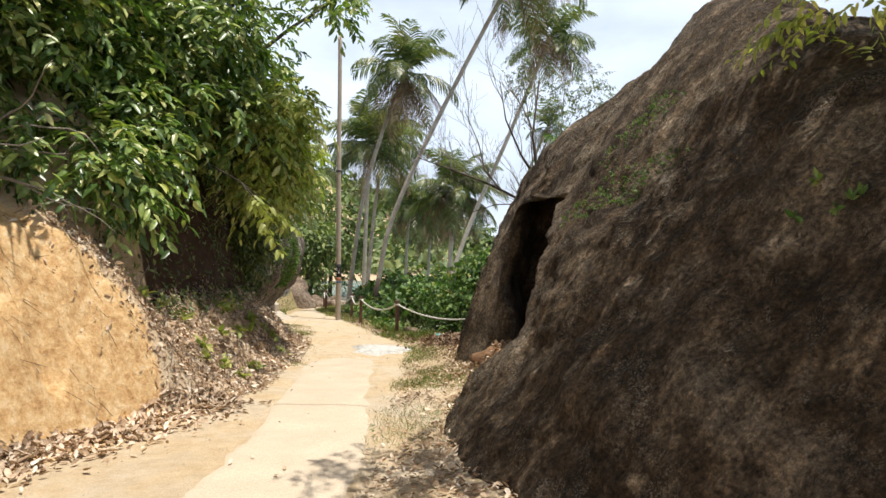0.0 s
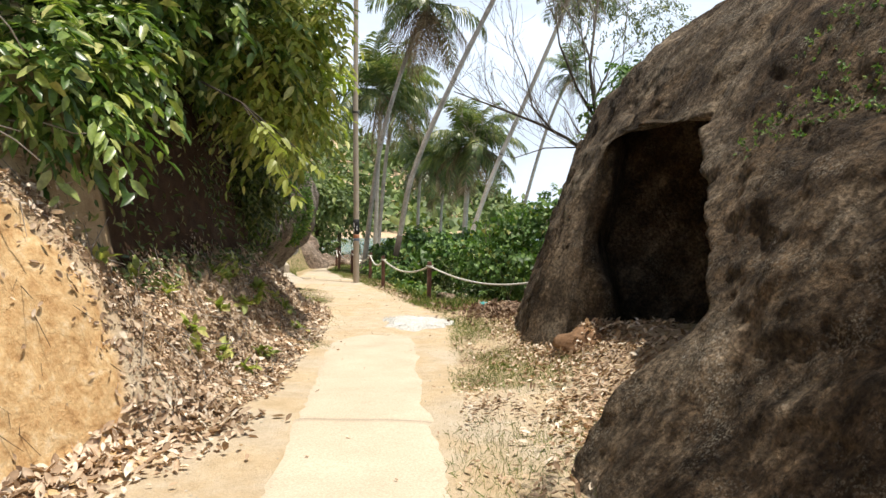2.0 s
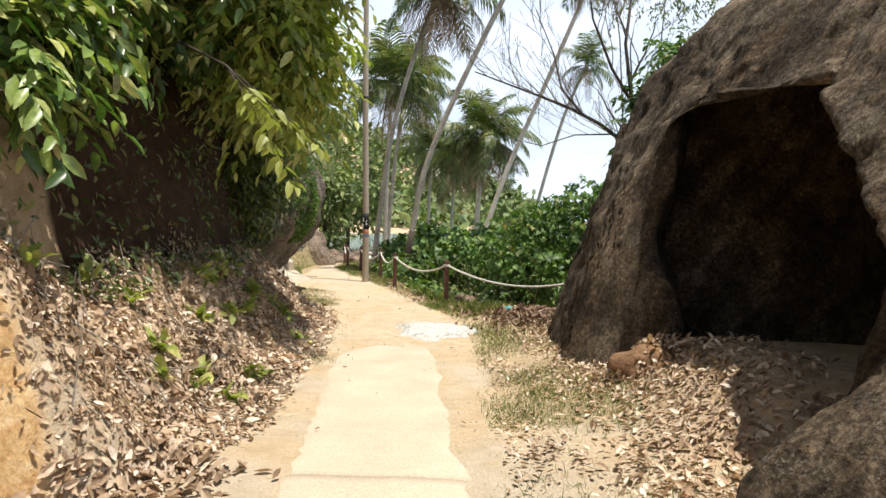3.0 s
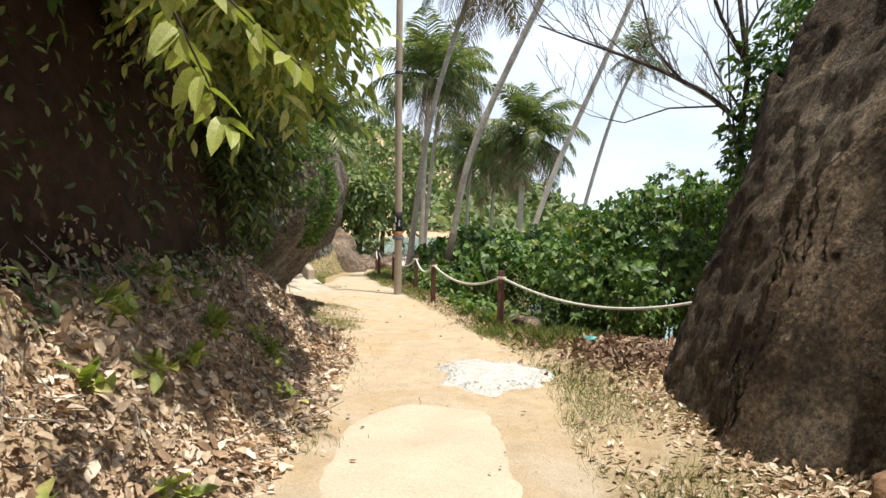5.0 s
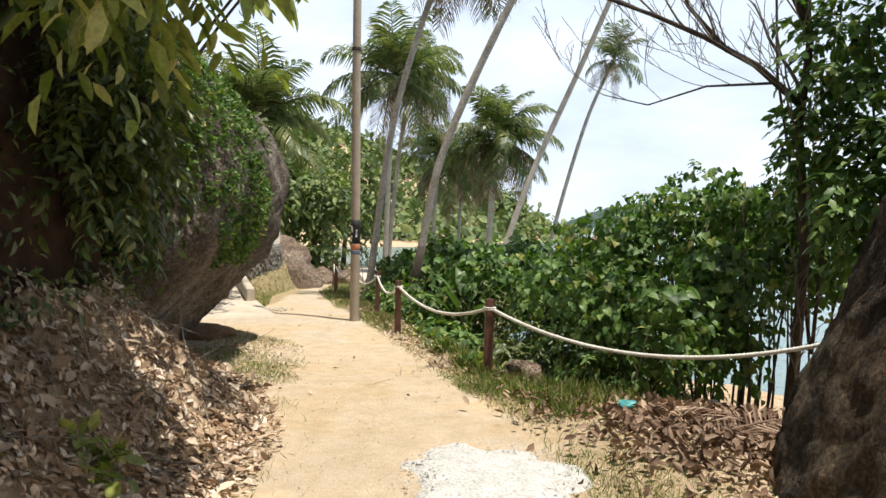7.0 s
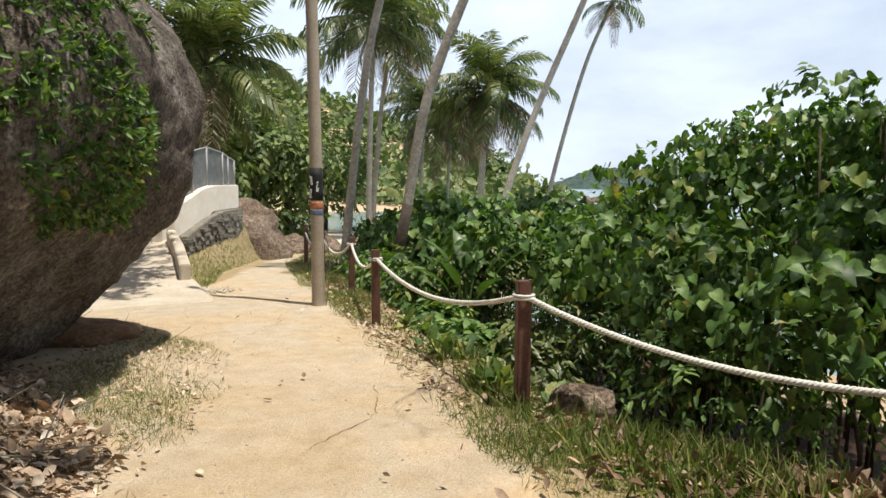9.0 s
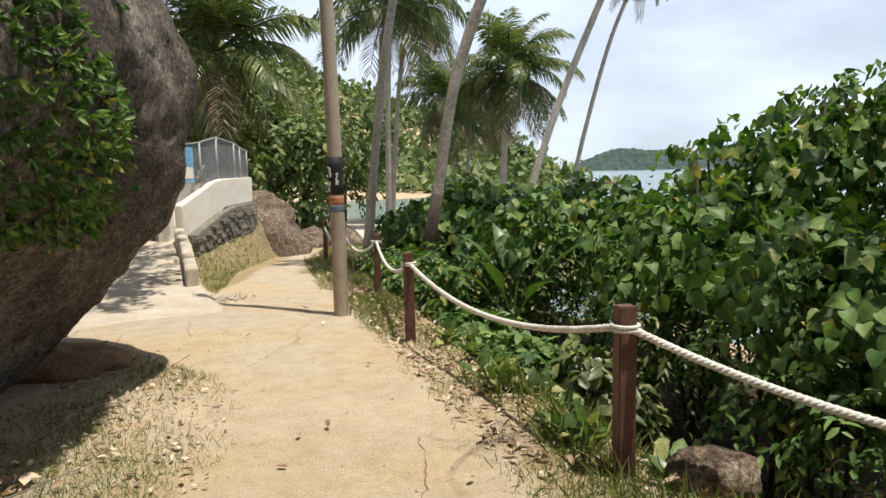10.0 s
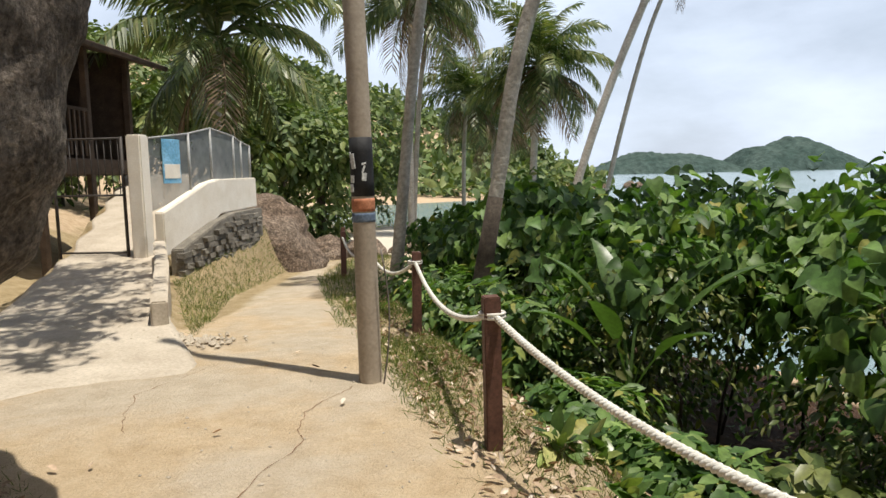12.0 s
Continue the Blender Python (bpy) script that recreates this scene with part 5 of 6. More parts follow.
for k, (x, y, top, rad) in enumerate(((-9.6, 36, 4.2, 2.4), (-8.0, 39, 3.6, 2.2), (-12.5, 38, 5.2, 3.0), (-15.5, 36, 6.0, 3.2), (-11.0, 45, 5.6, 3.0), (-19, 42, 8, 4), (-14, 52, 7.5, 4), (-9.5, 56, 6.5, 3.4))):
    tree(x, y, top, rad, 400 + k)
for k in range(13):
    x = -46 + 4.2 * k
    tree(x + hr.uniform(-1.5, 1.5), 152 + hr.uniform(-6, 16), 13.5 - 0.28 * k + hr.uniform(-1.5, 1.5), 6.5, 430 + k, 1.0, 380, label="dense green tree across the bay", foot=-1.2)


def hill_forest():
    r = np.random.default_rng(50)
    x, y = r.uniform(-190, 45, 9000), r.uniform(100, 270, 9000)
    z = ground_z(x, y)
    keep = z > -1.75
    p = np.stack([x, y, z], 1)[keep][:4200]
    rep = 13
    up = np.abs(r.normal(0, 1, (len(p), rep, 1))) * 1.4
    q = p[:, None] + np.concatenate([r.normal(0, 1.6, (len(p), rep, 2)), up], 2)
    d = r.normal(0, 1, q.shape) + np.array([0, -0.4, -0.2])
    n = r.normal(0, 0.5, q.shape) + np.array([0.2, -0.5, 0.8])
    ob = scatter("far_woods", BROAD, q.reshape(-1, 3), d.reshape(-1, 3), n.reshape(-1, 3), r.uniform(1.2, 2.6, len(p) * rep), M_FOREST)
    tagged(ob, "thick green woods covering the far hillside", "woods", kind="stuff")


hill_forest()


def island(x0, x1, y, height, seed, skew=0.0):
    nx, ny = 90, 16
    gx, gy = np.linspace(0, 1, nx), np.linspace(0, 1, ny)
    X, Y = np.meshgrid(gx, gy)
    prof = np.sin(np.pi * X ** (1 + skew)) ** 0.75
    Z = height * prof * np.sin(np.pi * np.clip(Y, 0, 1)) ** 0.6 * (1 + 0.13 * waves(X * 6, Y * 2, 2.0, seed)) + 2.2 * waves(X * 40, Y * 9, 2.2, seed + 1) * prof - 3.5
    P = np.stack([x0 + X * (x1 - x0), y + (Y - 0.5) * 260, Z], -1).reshape(-1, 3)
    i = (np.arange(ny - 1)[:, None] * nx + np.arange(nx - 1)[None]).ravel()
    ob = array_mesh("backdrop", P, np.concatenate([np.stack([i, i + 1, i + nx + 1], 1), np.stack([i, i + nx + 1, i + nx], 1)]), M_HAZY_ISLE)
    return tagged(ob, "low wooded island on the horizon", "island", kind="structure")


island(200, 545, 1500, 48, 3, 0.15)
island(520, 800, 1520, 68, 7, -0.1)


# ---- bare tree behind the boulders ----
def bare_tree():
    root = empty("bare_tree", (2.2, 16.5, zat(2.2, 16.5)), "leafless grey tree with spreading crooked branches", "tree")
    o = Vector(root.location)
    r = random.Random(12)
    bm_t, bm_w = bmesh.new(), bmesh.new()

    def grow(p, d, ln, rad, depth):
        pts, q, w = [p.copy()], p.copy(), d.normalized()
        n = 6
        for i in range(n):
            q = q + w * ln / n
            w = (w + Vector((r.uniform(-0.2, 0.2), r.uniform(-0.2, 0.2), r.uniform(-0.10, 0.2)))).normalized()
            pts.append(q.copy())
        tube(bm_t if depth < 2 else bm_w, pts, [max(rad * (1 - 0.09 * i), 0.0035) for i in range(n + 1)], 7 if depth < 2 else 4)
        if depth < 4:
            for i in range(2, n + 1):
                if i == n or r.random() < (0.62 if depth else 0.4):
                    e = (w + Vector((r.uniform(-0.9, 0.9), r.uniform(-0.7, 0.7), r.uniform(-0.3, 0.8)))).normalized()
                    grow(pts[i], e, ln * r.uniform(0.45, 0.75), rad * (1 - 0.09 * i) * r.uniform(0.45, 0.7), depth + 1)

    def limb(points, r0, r1):
        pts = [Vector(p) - o for p in points]
        n = len(pts) - 1
        tube(bm_t, pts, [r0 + (r1 - r0) * i / n for i in range(n + 1)], 8)
        for i in range(1, n + 1):
            d = (pts[i] - pts[i - 1]).normalized()
            for _ in range(2):
                grow(pts[i].lerp(pts[i - 1], r.random()), d * 0.7 + Vector((r.uniform(-0.6, 0.4), r.uniform(-0.6, 0.6), r.uniform(0.0, 1.0))), r.uniform(0.7, 1.3), max(r1, r0 * 0.3), 2)

    limb([(2.2, 16.5, zat(2.2, 16.5)), (2.3, 16.5, 1.2), (2.15, 16.45, 2.5), (2.2, 16.4, 3.4), (2.05, 16.5, 4.6), (2.2, 16.6, 6.0)], 0.06, 0.022)
    limb([(2.15, 16.45, 2.75), (1.6, 16.3, 3.12), (1.05, 16.25, 3.38), (0.5, 16.2, 3.58), (-0.1, 16.25, 3.8), (-0.7, 16.2, 4.0)], 0.042, 0.01)
    limb([(1.3, 16.28, 3.25), (0.9, 16.4, 3.75), (0.75, 16.5, 4.4), (0.4, 16.5, 5.2)], 0.026, 0.008)
    limb([(2.2, 16.4, 3.5), (1.75, 16.2, 4.1), (1.35, 16.0, 4.9), (1.2, 16.0, 5.8)], 0.034, 0.01)
    limb([(1.85, 16.35, 2.95), (1.2, 16.6, 2.95), (0.6, 16.7, 2.75), (0.1, 16.7, 2.85)], 0.016, 0.005)
    part("trunk", bm_t, M_BARK, root)
    part("branch", bm_w, M_TWIG, root)
    return o


bare_tree()
shrub("shrub", "green leafy climber on the tree beside the boulder", "shrub", [(2.6, 16.0, 3.3, 0.6, 0.5, 0.7), (2.9, 15.8, 2.4, 0.7, 0.5, 0.7), (2.6, 15.9, 1.6, 0.5, 0.5, 0.6), (3.2, 16.0, 4.3, 0.7, 0.6, 0.6), (2.3, 16.3, 2.4, 0.3, 0.3, 0.5)], [(2.8, 15.9, 0.0)], 760, 7, 0.32, 0.14, BROAD, M_HEDGE, 71)
shrub("tree", "hanging leafy creeper tangle above the boulders", "tree", [(1.9, 17.0, 6.2, 0.35, 0.4, 1.1), (3.2, 17.0, 6.0, 0.9, 0.6, 0.9)], [(2.6, 17, 0.0)], 300, 7, 0.3, 0.09, OVAL, M_IVY, 72)
# canopy over the near boulder
shrub("tree", "spreading feathery-leaved tree shading the near boulder", "tree", [(2.5, 3.6, 6.2, 1.4, 1.3, 0.5), (4.0, 4.2, 6.8, 1.6, 1.4, 0.6), (1.1, 4.7, 6.0, 0.7, 0.7, 0.3), (3.0, 2.5, 5.6, 1.4, 1.1, 0.5), (2.8, 1.9, 4.5, 1.1, 0.8, 0.5), (3.8, 1.0, 4.6, 1.5, 1.3, 0.8), (2.3, 3.3, 5.4, 0.9, 0.7, 0.4), (4.8, 1.8, 7.0, 1.8, 1.6, 0.8), (3.0, 4.5, 5.6, 1.1, 1.2, 0.35)], [(6.4, 1.0, 0.0)], 1350, 12, 0.55, 0.13, OVAL, M_LEAF, 73, sag=0.3, r0=0.07)
shrub("leafy_branch", "hanging feathery green branch over the boulder", "branch", [(2.5, 4.3, 3.35, 0.6, 0.3, 0.1), (3.0, 4.5, 2.9, 0.25, 0.3, 0.25)], [(3.6, 3.9, 4.8)], 60, 14, 0.5, 0.1, OVAL, M_LEAF_Y, 74, sag=0.25, r0=0.012)


# ---- growth on the stones ----
def on_stone(ob, keep, count, seed, size, material, label, tuft=5):
    r = np.random.default_rng(seed)
    co = np.empty(len(ob.data.vertices) * 3, np.float32)
    no = np.empty_like(co)
    ob.data.vertices.foreach_get("co", co)
    ob.data.vertex_normals.foreach_get("vector", no)
    co, no = co.reshape(-1, 3), no.reshape(-1, 3)
    i = np.flatnonzero(keep(co))
    i = r.choice(i, count)
    p = np.repeat(co[i] + r.normal(0, 0.03, (count, 3)), tuft, 0)
    n = np.repeat(no[i], tuft, 0)
    d = n * 0.8 + r.normal(0, 0.6, p.shape) - np.array([0, 0, 0.15])
    made = scatter("creeper", OVAL, p, d, n + r.normal(0, 0.5, p.shape), size * r.uniform(0.6, 1.4, len(p)), material)
    return tagged(made, label, "creeper", kind="stuff")


def blotch(p, f, seed, cut):
    return waves(p[:, 0] + p[:, 1] * 0.7, p[:, 2] * 1.4 + p[:, 1] * 0.4, f, seed) > cut


on_stone(near_stone, lambda p: (p[:, 2] > 1.7) & (p[:, 1] > 4.9) & (p[:, 1] < 7.2) & (p[:, 0] < 2.15) & (p[:, 0] > 1.2) & blotch(p, 3.0, 3, 0.45), 420, 81, 0.028, M_HEDGE, "patches of small ferns and moss on the boulder", 6)
on_stone(near_stone, lambda p: (p[:, 2] > 1.7) & (p[:, 1] < 5.2) & (p[:, 0] > 2.0) & blotch(p, 2.2, 5, 0.4), 200, 82, 0.07, M_HEDGE, "dark ferns hanging on the boulder top", 6)
on_stone(left_stone, lambda p: (p[:, 1] < 17.0 - 0.1 * p[:, 2]) & (p[:, 0] > -6.5) & (p[:, 2] > 0.9) & blotch(p, 2.4, 7, -0.55), 8000, 83, 0.06, M_HEDGE, "small-leaved creeper clinging to the boulder", 4)

# ---- litter, weeds and grass ----
def slope_normal(x, y):
    h = 0.06
    n = np.stack([ground_z(x - h, y) - ground_z(x + h, y), ground_z(x, y - h) - ground_z(x, y + h), np.full_like(x, 2 * h)], -1)
    return unit(n)


def litter(name, x, y, size, material, shape, label, category, lift=0.012, tilt=0.35, seed=1):
    r = np.random.default_rng(seed)
    n = slope_normal(x, y) + r.normal(0, tilt, (len(x), 3))
    p = np.stack([x, y, ground_z(x, y) + lift], -1) + n * 0.01
    d = np.cross(n, r.normal(0, 1, n.shape))
    return tagged(scatter(name, shape, p, d, n, size * r.uniform(0.55, 1.35, len(x)), material), label, category, kind="stuff")


lr = np.random.default_rng(90)
y = lr.uniform(6.2, 17.4, 30000)
d = lr.beta(1.3, 1.6, 30000) * 1.75 - 0.16
keep = (y + 0.45 * d + 0.25 * waves(np.interp(y, TOE_Y, TOE_X) - d, y, 4.5, 35) + lr.normal(0, 0.16, 30000) > 7.1) & (d < 1.2 + 0.1 * waves(y, d, 3.0, 45)) & (lr.random(30000) < np.where(d < 0, np.exp(d * 6), 1.0))
y, d = y[keep], d[keep]
litter("dry_leaves", np.interp(y, TOE_Y, TOE_X) - d, y, 0.047, M_DRY, CURL, "thick drift of dry brown leaves on the bank", "leaves", lift=0.006, tilt=0.28, seed=1)
y2 = lr.uniform(15, 18.6, 60)
litter("twigs", np.interp(y2, [15, 16.6, 17.5, 18.6], [-3.1, -3.2, -3.7, -4.8]) - lr.uniform(0, 1.2, 60), y2, 0.2, M_TWIG, STICK, "dead sticks lying under the boulder", "twigs", seed=15)
litter("twigs", np.interp(y[::40], TOE_Y, TOE_X) - d[::40], y[::40], 0.32, M_TWIG, STICK, "thin dead twigs lying on the bank", "twigs", seed=11)
litter("dry_leaves", np.interp(y[::9], TOE_Y, TOE_X) - d[::9] + 0.03, y[::9] + 0.05, 0.09, M_DRY, BROAD, "larger dry leaves on top of the drift", "leaves", lift=0.03, tilt=0.5, seed=12)
y, d = lr.uniform(3.6, 8.0, 900), 1.1 * lr.beta(1, 1.5, 900)
keep = lr.random(900) < 0.03 + smooth01(6.2, 7.6, y + 0.4 * d)
y, d = y[keep], d[keep]
litter("dry_leaves", np.interp(y, TOE_Y, TOE_X) - d, y, 0.06, M_DRY, CURL, "few dead leaves caught on the clay face", "leaves", tilt=0.5, seed=21)
y, d = lr.uniform(3.6, 7.4, 260), lr.uniform(0.1, 1.2, 260)
x = np.interp(y, TOE_Y, TOE_X) - d
n = slope_normal(x, y)
tagged(scatter("twigs", STICK, np.stack([x, y, ground_z(x, y)], -1) - n * 0.01, n * 0.45 - np.array([0, 0, 0.8]) + lr.normal(0, 0.35, n.shape), n, lr.uniform(0.05, 0.24, 260), M_DARKWOOD), "thin rootlets hanging from the clay face", "roots", kind="stuff")
y = lr.uniform(4.5, 7.6, 1500)
litter("dry_leaves", np.interp(y, TOE_Y, TOE_X) + np.abs(lr.normal(0.02, 0.26, 1500)), y, 0.085, M_DRY, CURL, "pale dry leaves along the foot of the clay", "leaves", seed=2)
y = lr.uniform(3.0, 16.5, 11000)
e = lr.beta(2.0, 1.7, 11000) * 2.4
x = np.interp(y, EDGE_Y, EDGE_X) + e
keep = lr.random(11000) < smooth01(0.35, 1.4, e)
litter("dry_leaves", x[keep], y[keep], 0.062, M_DRY, CURL, "dry leaves gathered below the boulders", "leaves", seed=3)
y = lr.uniform(4.6, 12.5, 5200)
x = np.interp(y, EDGE_Y, EDGE_X) + 0.12 + lr.beta(1.2, 1.1, 5200) * 1.7
keep = waves(x, y, 3.2, 44) + lr.normal(0, 0.4, 5200) > -0.25
litter("dry_leaves", x[keep], y[keep], 0.05, M_DRY, CURL, "thin scatter of dead leaves over the verge", "leaves", tilt=0.25, seed=16)
x, y = lr.normal(0.35, 0.55, 2600), lr.normal(14.9, 0.45, 2600)
litter("dry_leaves", x, y, 0.075, M_RUST, CURL, "heap of brown dead leaves and garden waste", "leaves", lift=0.04, tilt=0.5, seed=4)
x, y = lr.uniform(-4.4, -0.6, 130), lr.uniform(5, 22, 130)
litter("dry_leaves", x, y, 0.05, M_DRY, CURL, "scattered dead leaves and chips on the path", "leaves", tilt=0.15, seed=5)
y = lr.uniform(16, 24, 1300)
litter("dry_leaves", np.interp(y, EDGE_Y, EDGE_X) + lr.uniform(0.1, 0.9, 1300), y, 0.055, M_DRY, CURL, "dry leaves along the rope fence", "leaves", seed=6)
y = lr.uniform(14.9, 19.6, 700)
litter("dry_leaves", np.interp(y, [15, 16.6, 17.5, 18.6, 19.6], [-2.95, -3.1, -3.6, -4.7, -6.3]) + 0.15 * waves(y, 1, 4, 41) - lr.beta(1.2, 1.3, 700) * 2.0, y, 0.048, M_DRY, CURL, "dry leaves under the overhanging boulder", "leaves", seed=7)


def grass(name, x, y, size, label, seed):
    r = np.random.default_rng(seed)
    p = np.stack([x, y, ground_z(x, y)], -1)
    d = r.normal(0, 0.55, p.shape) + np.array([0, 0, 0.75])
    return tagged(scatter(name, BLADE, p, d, r.normal(0, 1, p.shape), size * r.uniform(0.5, 1.5, len(x)), M_GRASS), label, "grass", kind="stuff")


def tufted(x, y, cut, f=2.4, seed=8):
    k = waves(x, y, f, seed) + lr.normal(0, 0.45, len(x)) > cut + 0.15
    return x[k], y[k]


y = 5.5 + 10 * lr.beta(1.3, 1, 34000)
x = np.interp(y, EDGE_Y, EDGE_X) + lr.beta(1.6, 2.0, 34000) * 1.7
grass("grass", *tufted(x, y, 0.05), 0.055, "thin short grass beside the path", 1)
y = lr.uniform(15, 24, 40000)
x = np.interp(y, EDGE_Y, EDGE_X) + lr.beta(1.8, 2.2, 40000) * 1.15
grass("grass", *tufted(x, y, -0.15), 0.065, "tufts of dry green grass under the rope", 2)
y = lr.uniform(15.0, 18.8, 26000)
x = np.interp(y, [15, 16.6, 17.5, 18.6], [-2.95, -3.05, -3.5, -4.6]) + 0.15 * waves(y, 0, 5, 40) - lr.beta(1.3, 1.6, 26000) * 1.3
grass("grass", *tufted(x, y, 0.1), 0.042, "grass patch at the foot of the bank", 3)
x, y = lr.uniform(-6.4, -4.9, 20000), lr.uniform(21.4, 29, 20000)
keep = (x < np.interp(y, [21.4, 24.4, 28.7], [-5.0, -5.7, -6.0])) & (x > np.interp(y, RAMP_Y, RAMP_R) + 0.2)
grass("grass", x[keep], y[keep], 0.07, "yellowing grass on the low bank", 4)
y = lr.uniform(22, 32, 8000)
grass("grass", np.interp(y, EDGE_Y, EDGE_X) + lr.uniform(-0.1, 0.9, 8000), y, 0.09, "grass along the far path edge", 5)


y = lr.uniform(14.3, 17.6, 9000)
x = np.interp(y, EDGE_Y, EDGE_X) + 0.35 + lr.beta(1.8, 1.8, 9000) * 1.0
grass("grass", *tufted(x, y, -0.1, 3.0, 9), 0.15, "long grass growing round the fence post", 6)
y = lr.uniform(8.5, 15.5, 16000)
x = np.interp(y, EDGE_Y, EDGE_X) + 0.05 + lr.beta(1.4, 1.8, 16000) * 1.1
grass("grass", *tufted(x, y, 0.0, 4.0, 10), 0.06, "scattered short grass on the dry verge", 7)
y = lr.uniform(10.5, 15.5, 5000)
grass("grass", *tufted(np.interp(y, TOE_Y, TOE_X) - lr.normal(0.0, 0.16, 5000), y, 0.25, 3.0, 11), 0.055, "sparse grass at the foot of the bank", 8)


def chips(name, x, y, size, material, label, category, lift=0.0, seed=1):
    """Small angular stones, half bedded in the ground."""
    r = np.random.default_rng(seed)
    v = unit(np.array([(1, 0, 0), (-1, 0, 0), (0, 1, 0), (0, -1, 0), (0, 0, 1), (0, 0, -1)], float))
    f = np.array([(0, 2, 4), (2, 1, 4), (1, 3, 4), (3, 0, 4), (2, 0, 5), (1, 2, 5), (3, 1, 5), (0, 3, 5)])
    w = v[None] * r.uniform(0.5, 1.3, (len(x), 6, 1)) * (size * r.uniform(0.5, 1.5, len(x)))[:, None, None] * np.array([1, 1, 0.7])
    a = r.uniform(0, 6.28, len(x))
    c, s = np.cos(a)[:, None], np.sin(a)[:, None]
    w = np.stack([w[..., 0] * c - w[..., 1] * s, w[..., 0] * s + w[..., 1] * c, w[..., 2]], -1)
    w = w + np.stack([x, y, ground_z(x, y) + lift], -1)[:, None]
    t = f[None] + (np.arange(len(x)) * 6)[:, None, None]
    return tagged(array_mesh(name, w.reshape(-1, 3), t.reshape(-1, 3), material, None, False), label, category, kind="stuff")


a, q = lr.uniform(0, 6.28, 500), np.sqrt(lr.random(500))
chips("gravel", -1.22 + 0.54 * q * np.cos(a), 13.0 + 0.64 * q * np.sin(a), 0.009, M_PATCH, "white cement crumbs on the patch", "gravel", 0.045, 1)
x, y = lr.uniform(-4.2, -0.7, 900), lr.uniform(4.5, 22, 900)
chips("gravel", x, y, 0.009, M_CONC, "fine grit scattered on the path", "gravel", 0.004, 2)
x, y = lr.normal(-5.0, 0.22, 160), lr.normal(21.25, 0.14, 160)
chips("gravel", x, y, 0.03, M_CONC, "broken concrete rubble beside the kerb", "gravel", 0.02, 3)


def weeds(spots, size, material, label, group, seed):
    r = np.random.default_rng(seed)
    for x, y in spots:
        root = empty("weed", (x, y, zat(x, y)), label, "plant", group)
        k = int(r.integers(12, 24))
        p = r.normal(0, 0.035, (k, 3)) * np.array([1, 1, 0.6]) + np.array([0, 0, 0.05])
        d = r.normal(0, 0.7, (k, 3)) + np.array([0.15, -0.1, 0.55])
        scatter("leaves", BROAD, p, d, r.normal(0, 0.3, (k, 3)) + np.array([0, 0, 1]), size * r.uniform(0.6, 1.4, k), material, root)


wr = np.random.default_rng(33)
spots = []
for k in range(24):
    y = wr.uniform(7.6, 12.5)
    spots.append((float(np.interp(y, TOE_Y, TOE_X)) - wr.uniform(0.15, 1.15), y))
weeds(spots, 0.12, M_LEAF_Y, "small bright green weed among dry leaves", "bank weeds", 1)
spots = [(float(np.interp(y, EDGE_Y, EDGE_X)) + wr.uniform(0.55, 1.1), y) for y in wr.uniform(15.6, 20, 16)]
weeds(spots, 0.13, M_LEAF, "low leafy weed under the rope fence", "verge weeds", 2)
r = np.random.default_rng(36)
y = r.uniform(7.6, 15.5, 1700)
d = r.uniform(1.0, 1.75, 1700)
x = np.interp(y, TOE_Y, TOE_X) - d
n = slope_normal(x, y)
tagged(scatter("creeper", OVAL, np.stack([x, y, ground_z(x, y)], -1) + n * 0.05, n * 0.5 + r.normal(0, 0.5, n.shape) - np.array([0, 0, 0.7]), n + r.normal(0, 0.4, n.shape), r.uniform(0.05, 0.12, len(x)), M_IVY), "creepers hanging on the shaded earth wall", "creeper", kind="stuff")

# ---- odds and ends by the path ----
FALLEN = frond_mesh("fallen_frond", 14, -12, M_RUST, 30, 0.25, 9)
for x, y, turn, ln in ((0.1, 13.4, -70, 1.0), (0.4, 13.9, -115, 1.2), (0.8, 13.3, 40, 0.9)):
    ob = new("palm_frond", FALLEN)
    ob.matrix_basis = pose(x, y, zat(x, y) + 0.05, 0, 12, turn) @ Matrix.Scale(ln, 4)
    tagged(ob, "dry red-brown palm frond lying in the leaves", "palm frond", "fallen palm fronds")
x, y = lr.normal(0.35, 0.38, 1500), lr.normal(13.75, 0.5, 1500)
litter("dry_leaves", x, y, 0.085, M_RUST, CURL, "heap of red-brown rotting leaves by the boulder", "leaves", lift=0.05, tilt=0.9, seed=24)
x, y = lr.normal(0.72, 0.2, 420), lr.normal(9.55, 0.15, 420)
litter("dry_leaves", x, y, 0.07, M_DRY, CURL, "dead leaves caught on the earth hump", "leaves", lift=0.01 + 0.19 * np.exp(-((x - 0.72) / 0.26) ** 2 - ((y - 9.55) / 0.19) ** 2), tilt=0.5, seed=25)
bm = bmesh.new()
tube(bm, [(-0.25, 15.6, 0.03), (0.1, 15.5, 0.05), (0.45, 15.37, 0.05), (0.8, 15.2, 0.08), (1.15, 15.05, 0.1)], [0.05, 0.058, 0.054, 0.05, 0.035], 10)
log = part("log", bm, M_MOUND)
tagged(log, "fallen brown branch lying in dead leaves", "branch")
log.location.z = zat(0.4, 15.4)


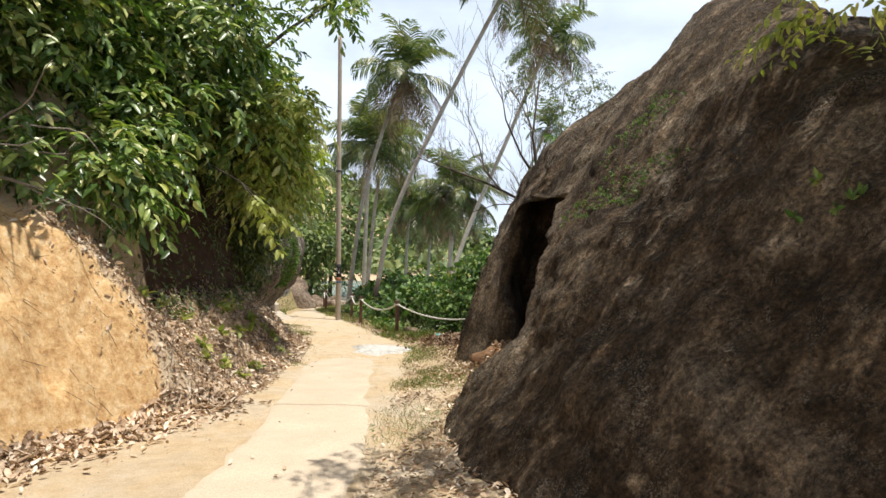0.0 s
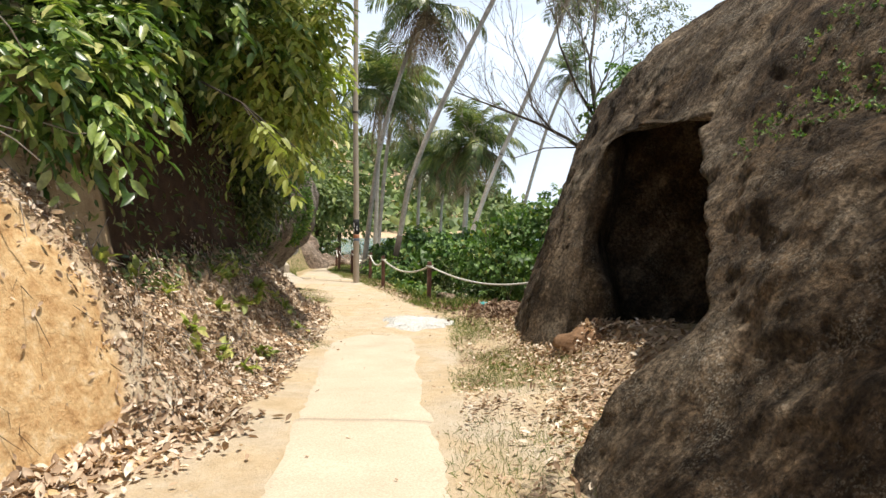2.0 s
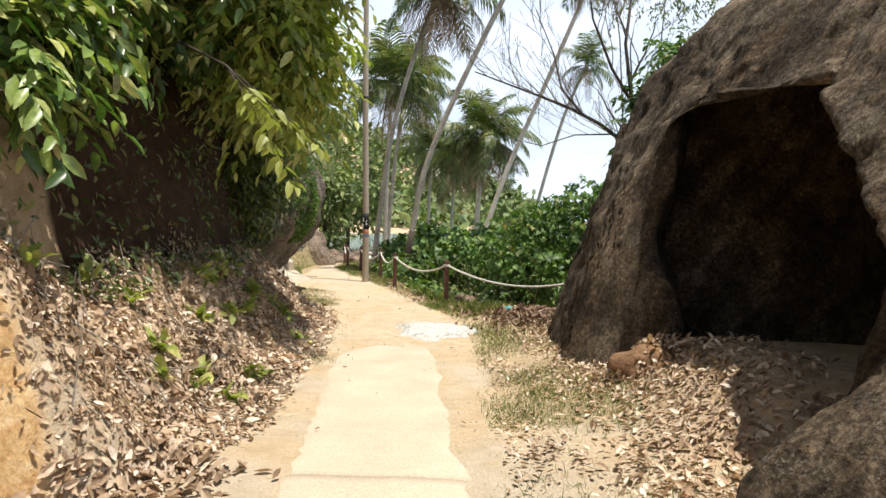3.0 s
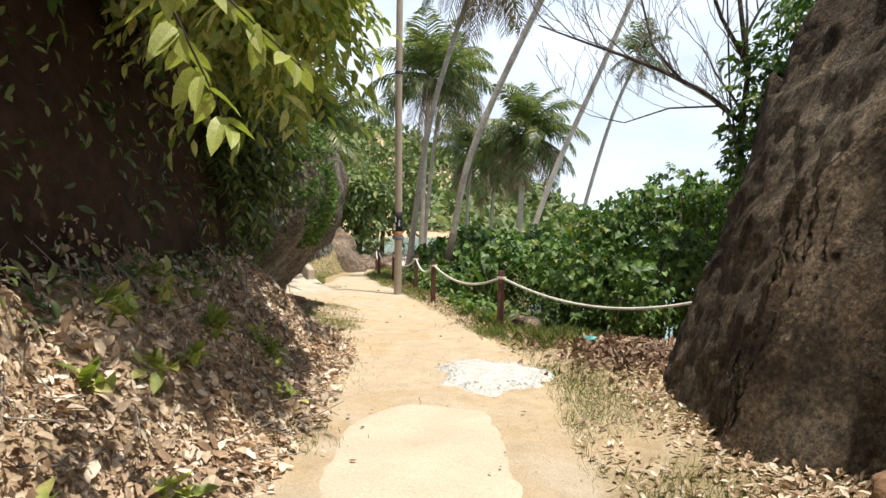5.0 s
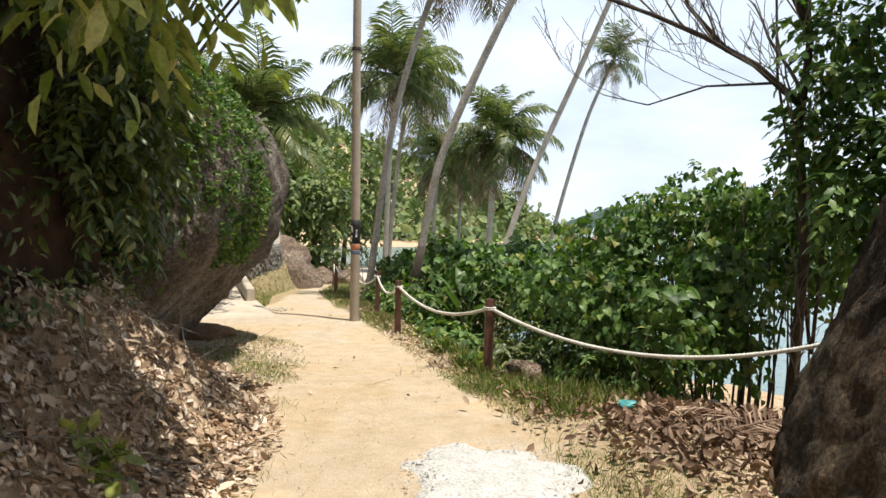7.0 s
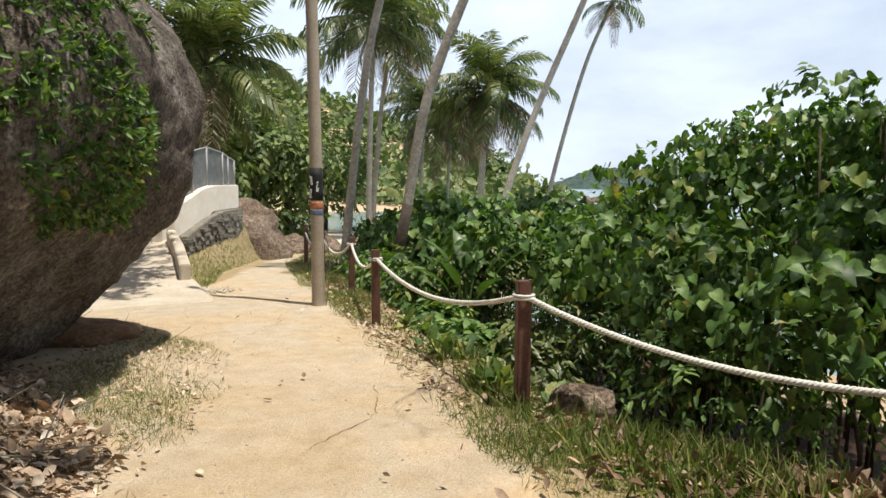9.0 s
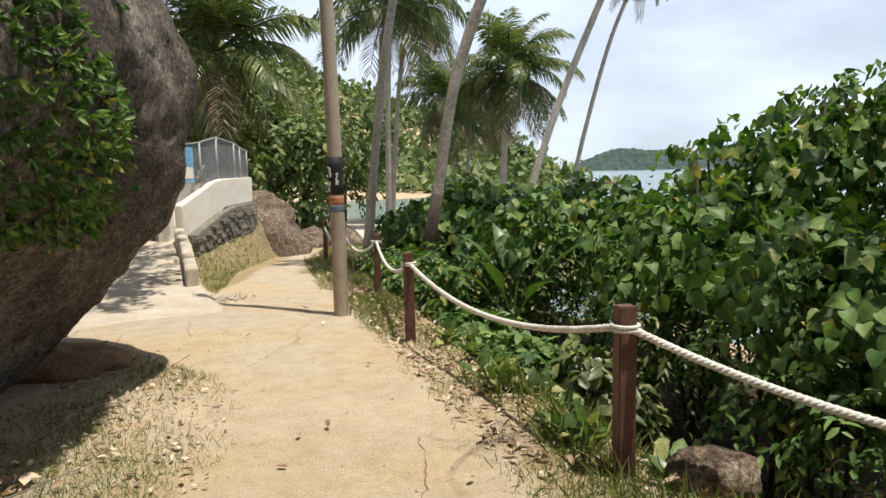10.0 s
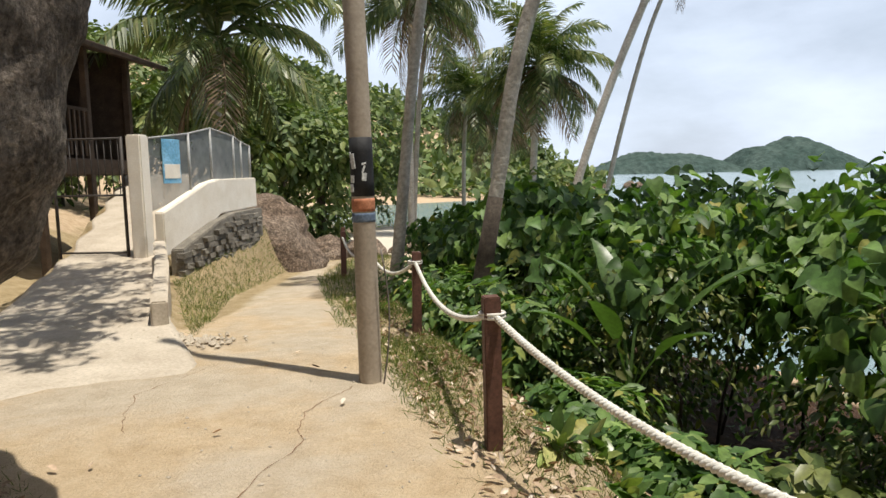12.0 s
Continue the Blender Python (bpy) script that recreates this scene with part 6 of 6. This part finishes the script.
def scrap(x, y, s, mat, label, seed):
    bm = bmesh.new()
    bmesh.ops.create_icosphere(bm, subdivisions=3, radius=s)
    for v in bm.verts:
        v.co *= 1 + 0.7 * noise.noise(v.co * 14 + Vector((seed, 0, 0)))
        v.co.z *= 0.45
    ob = part("litter_scrap", bm, mat)
    ob.location = (x, y, zat(x, y) + 0.09)
    return tagged(ob, label, "rubbish")


scrap(-0.12, 14.25, 0.07, M_TEAL, "crumpled teal plastic bag in the leaves", 1)
scrap(0.3, 14.6, 0.05, M_RED, "crumpled orange plastic scrap in the leaves", 2)
scrap(0.62, 14.5, 0.1, M_BLACK, "crumpled dark plastic bag in the leaves", 3)


def crack(points, width, seed):
    """A thin open crack in the hard path."""
    r = random.Random(seed)
    bm = bmesh.new()
    rows = []
    pts = []
    for (ax, ay), (bx, by) in zip(points, points[1:]):
        for i in range(14):
            pts.append((ax + (bx - ax) * i / 14, ay + (by - ay) * i / 14))
    for i, (x, y) in enumerate(pts):
        x += 0.012 * math.sin(i * 0.5 + seed) + r.uniform(-0.012, 0.012)
        y += r.uniform(-0.012, 0.012)
        w = 0.5 * width * r.uniform(0.2, 1.3) * (0.2 if i in (0, len(pts) - 1) else 1)
        rows.append([bm.verts.new((x - w, y, zat(x, y) + 0.004)), bm.verts.new((x + w, y + w * 0.5, zat(x, y) + 0.004))])
    for a, b in zip(rows, rows[1:]):
        bm.faces.new((a[0], a[1], b[1], b[0]))
    return tagged(part("crack", bm, M_MOUND), "thin dark crack across the hard sandy path", "crack", kind="structure")


crack([(-3.45, 17.9), (-3.3, 18.8), (-3.42, 19.3), (-3.2, 19.9)], 0.006, 1)
crack([(-4.3, 18.9), (-4.6, 19.6), (-4.4, 20.4)], 0.005, 2)
crack([(-2.3, 15.2), (-2.0, 15.9), (-2.1, 16.6)], 0.007, 3)
crack([(-1.9, 8.8), (-1.5, 8.95), (-1.1, 8.85)], 0.006, 4)
crack([(-2.1, 11.0), (-1.75, 11.5), (-1.8, 12.2)], 0.007, 5)
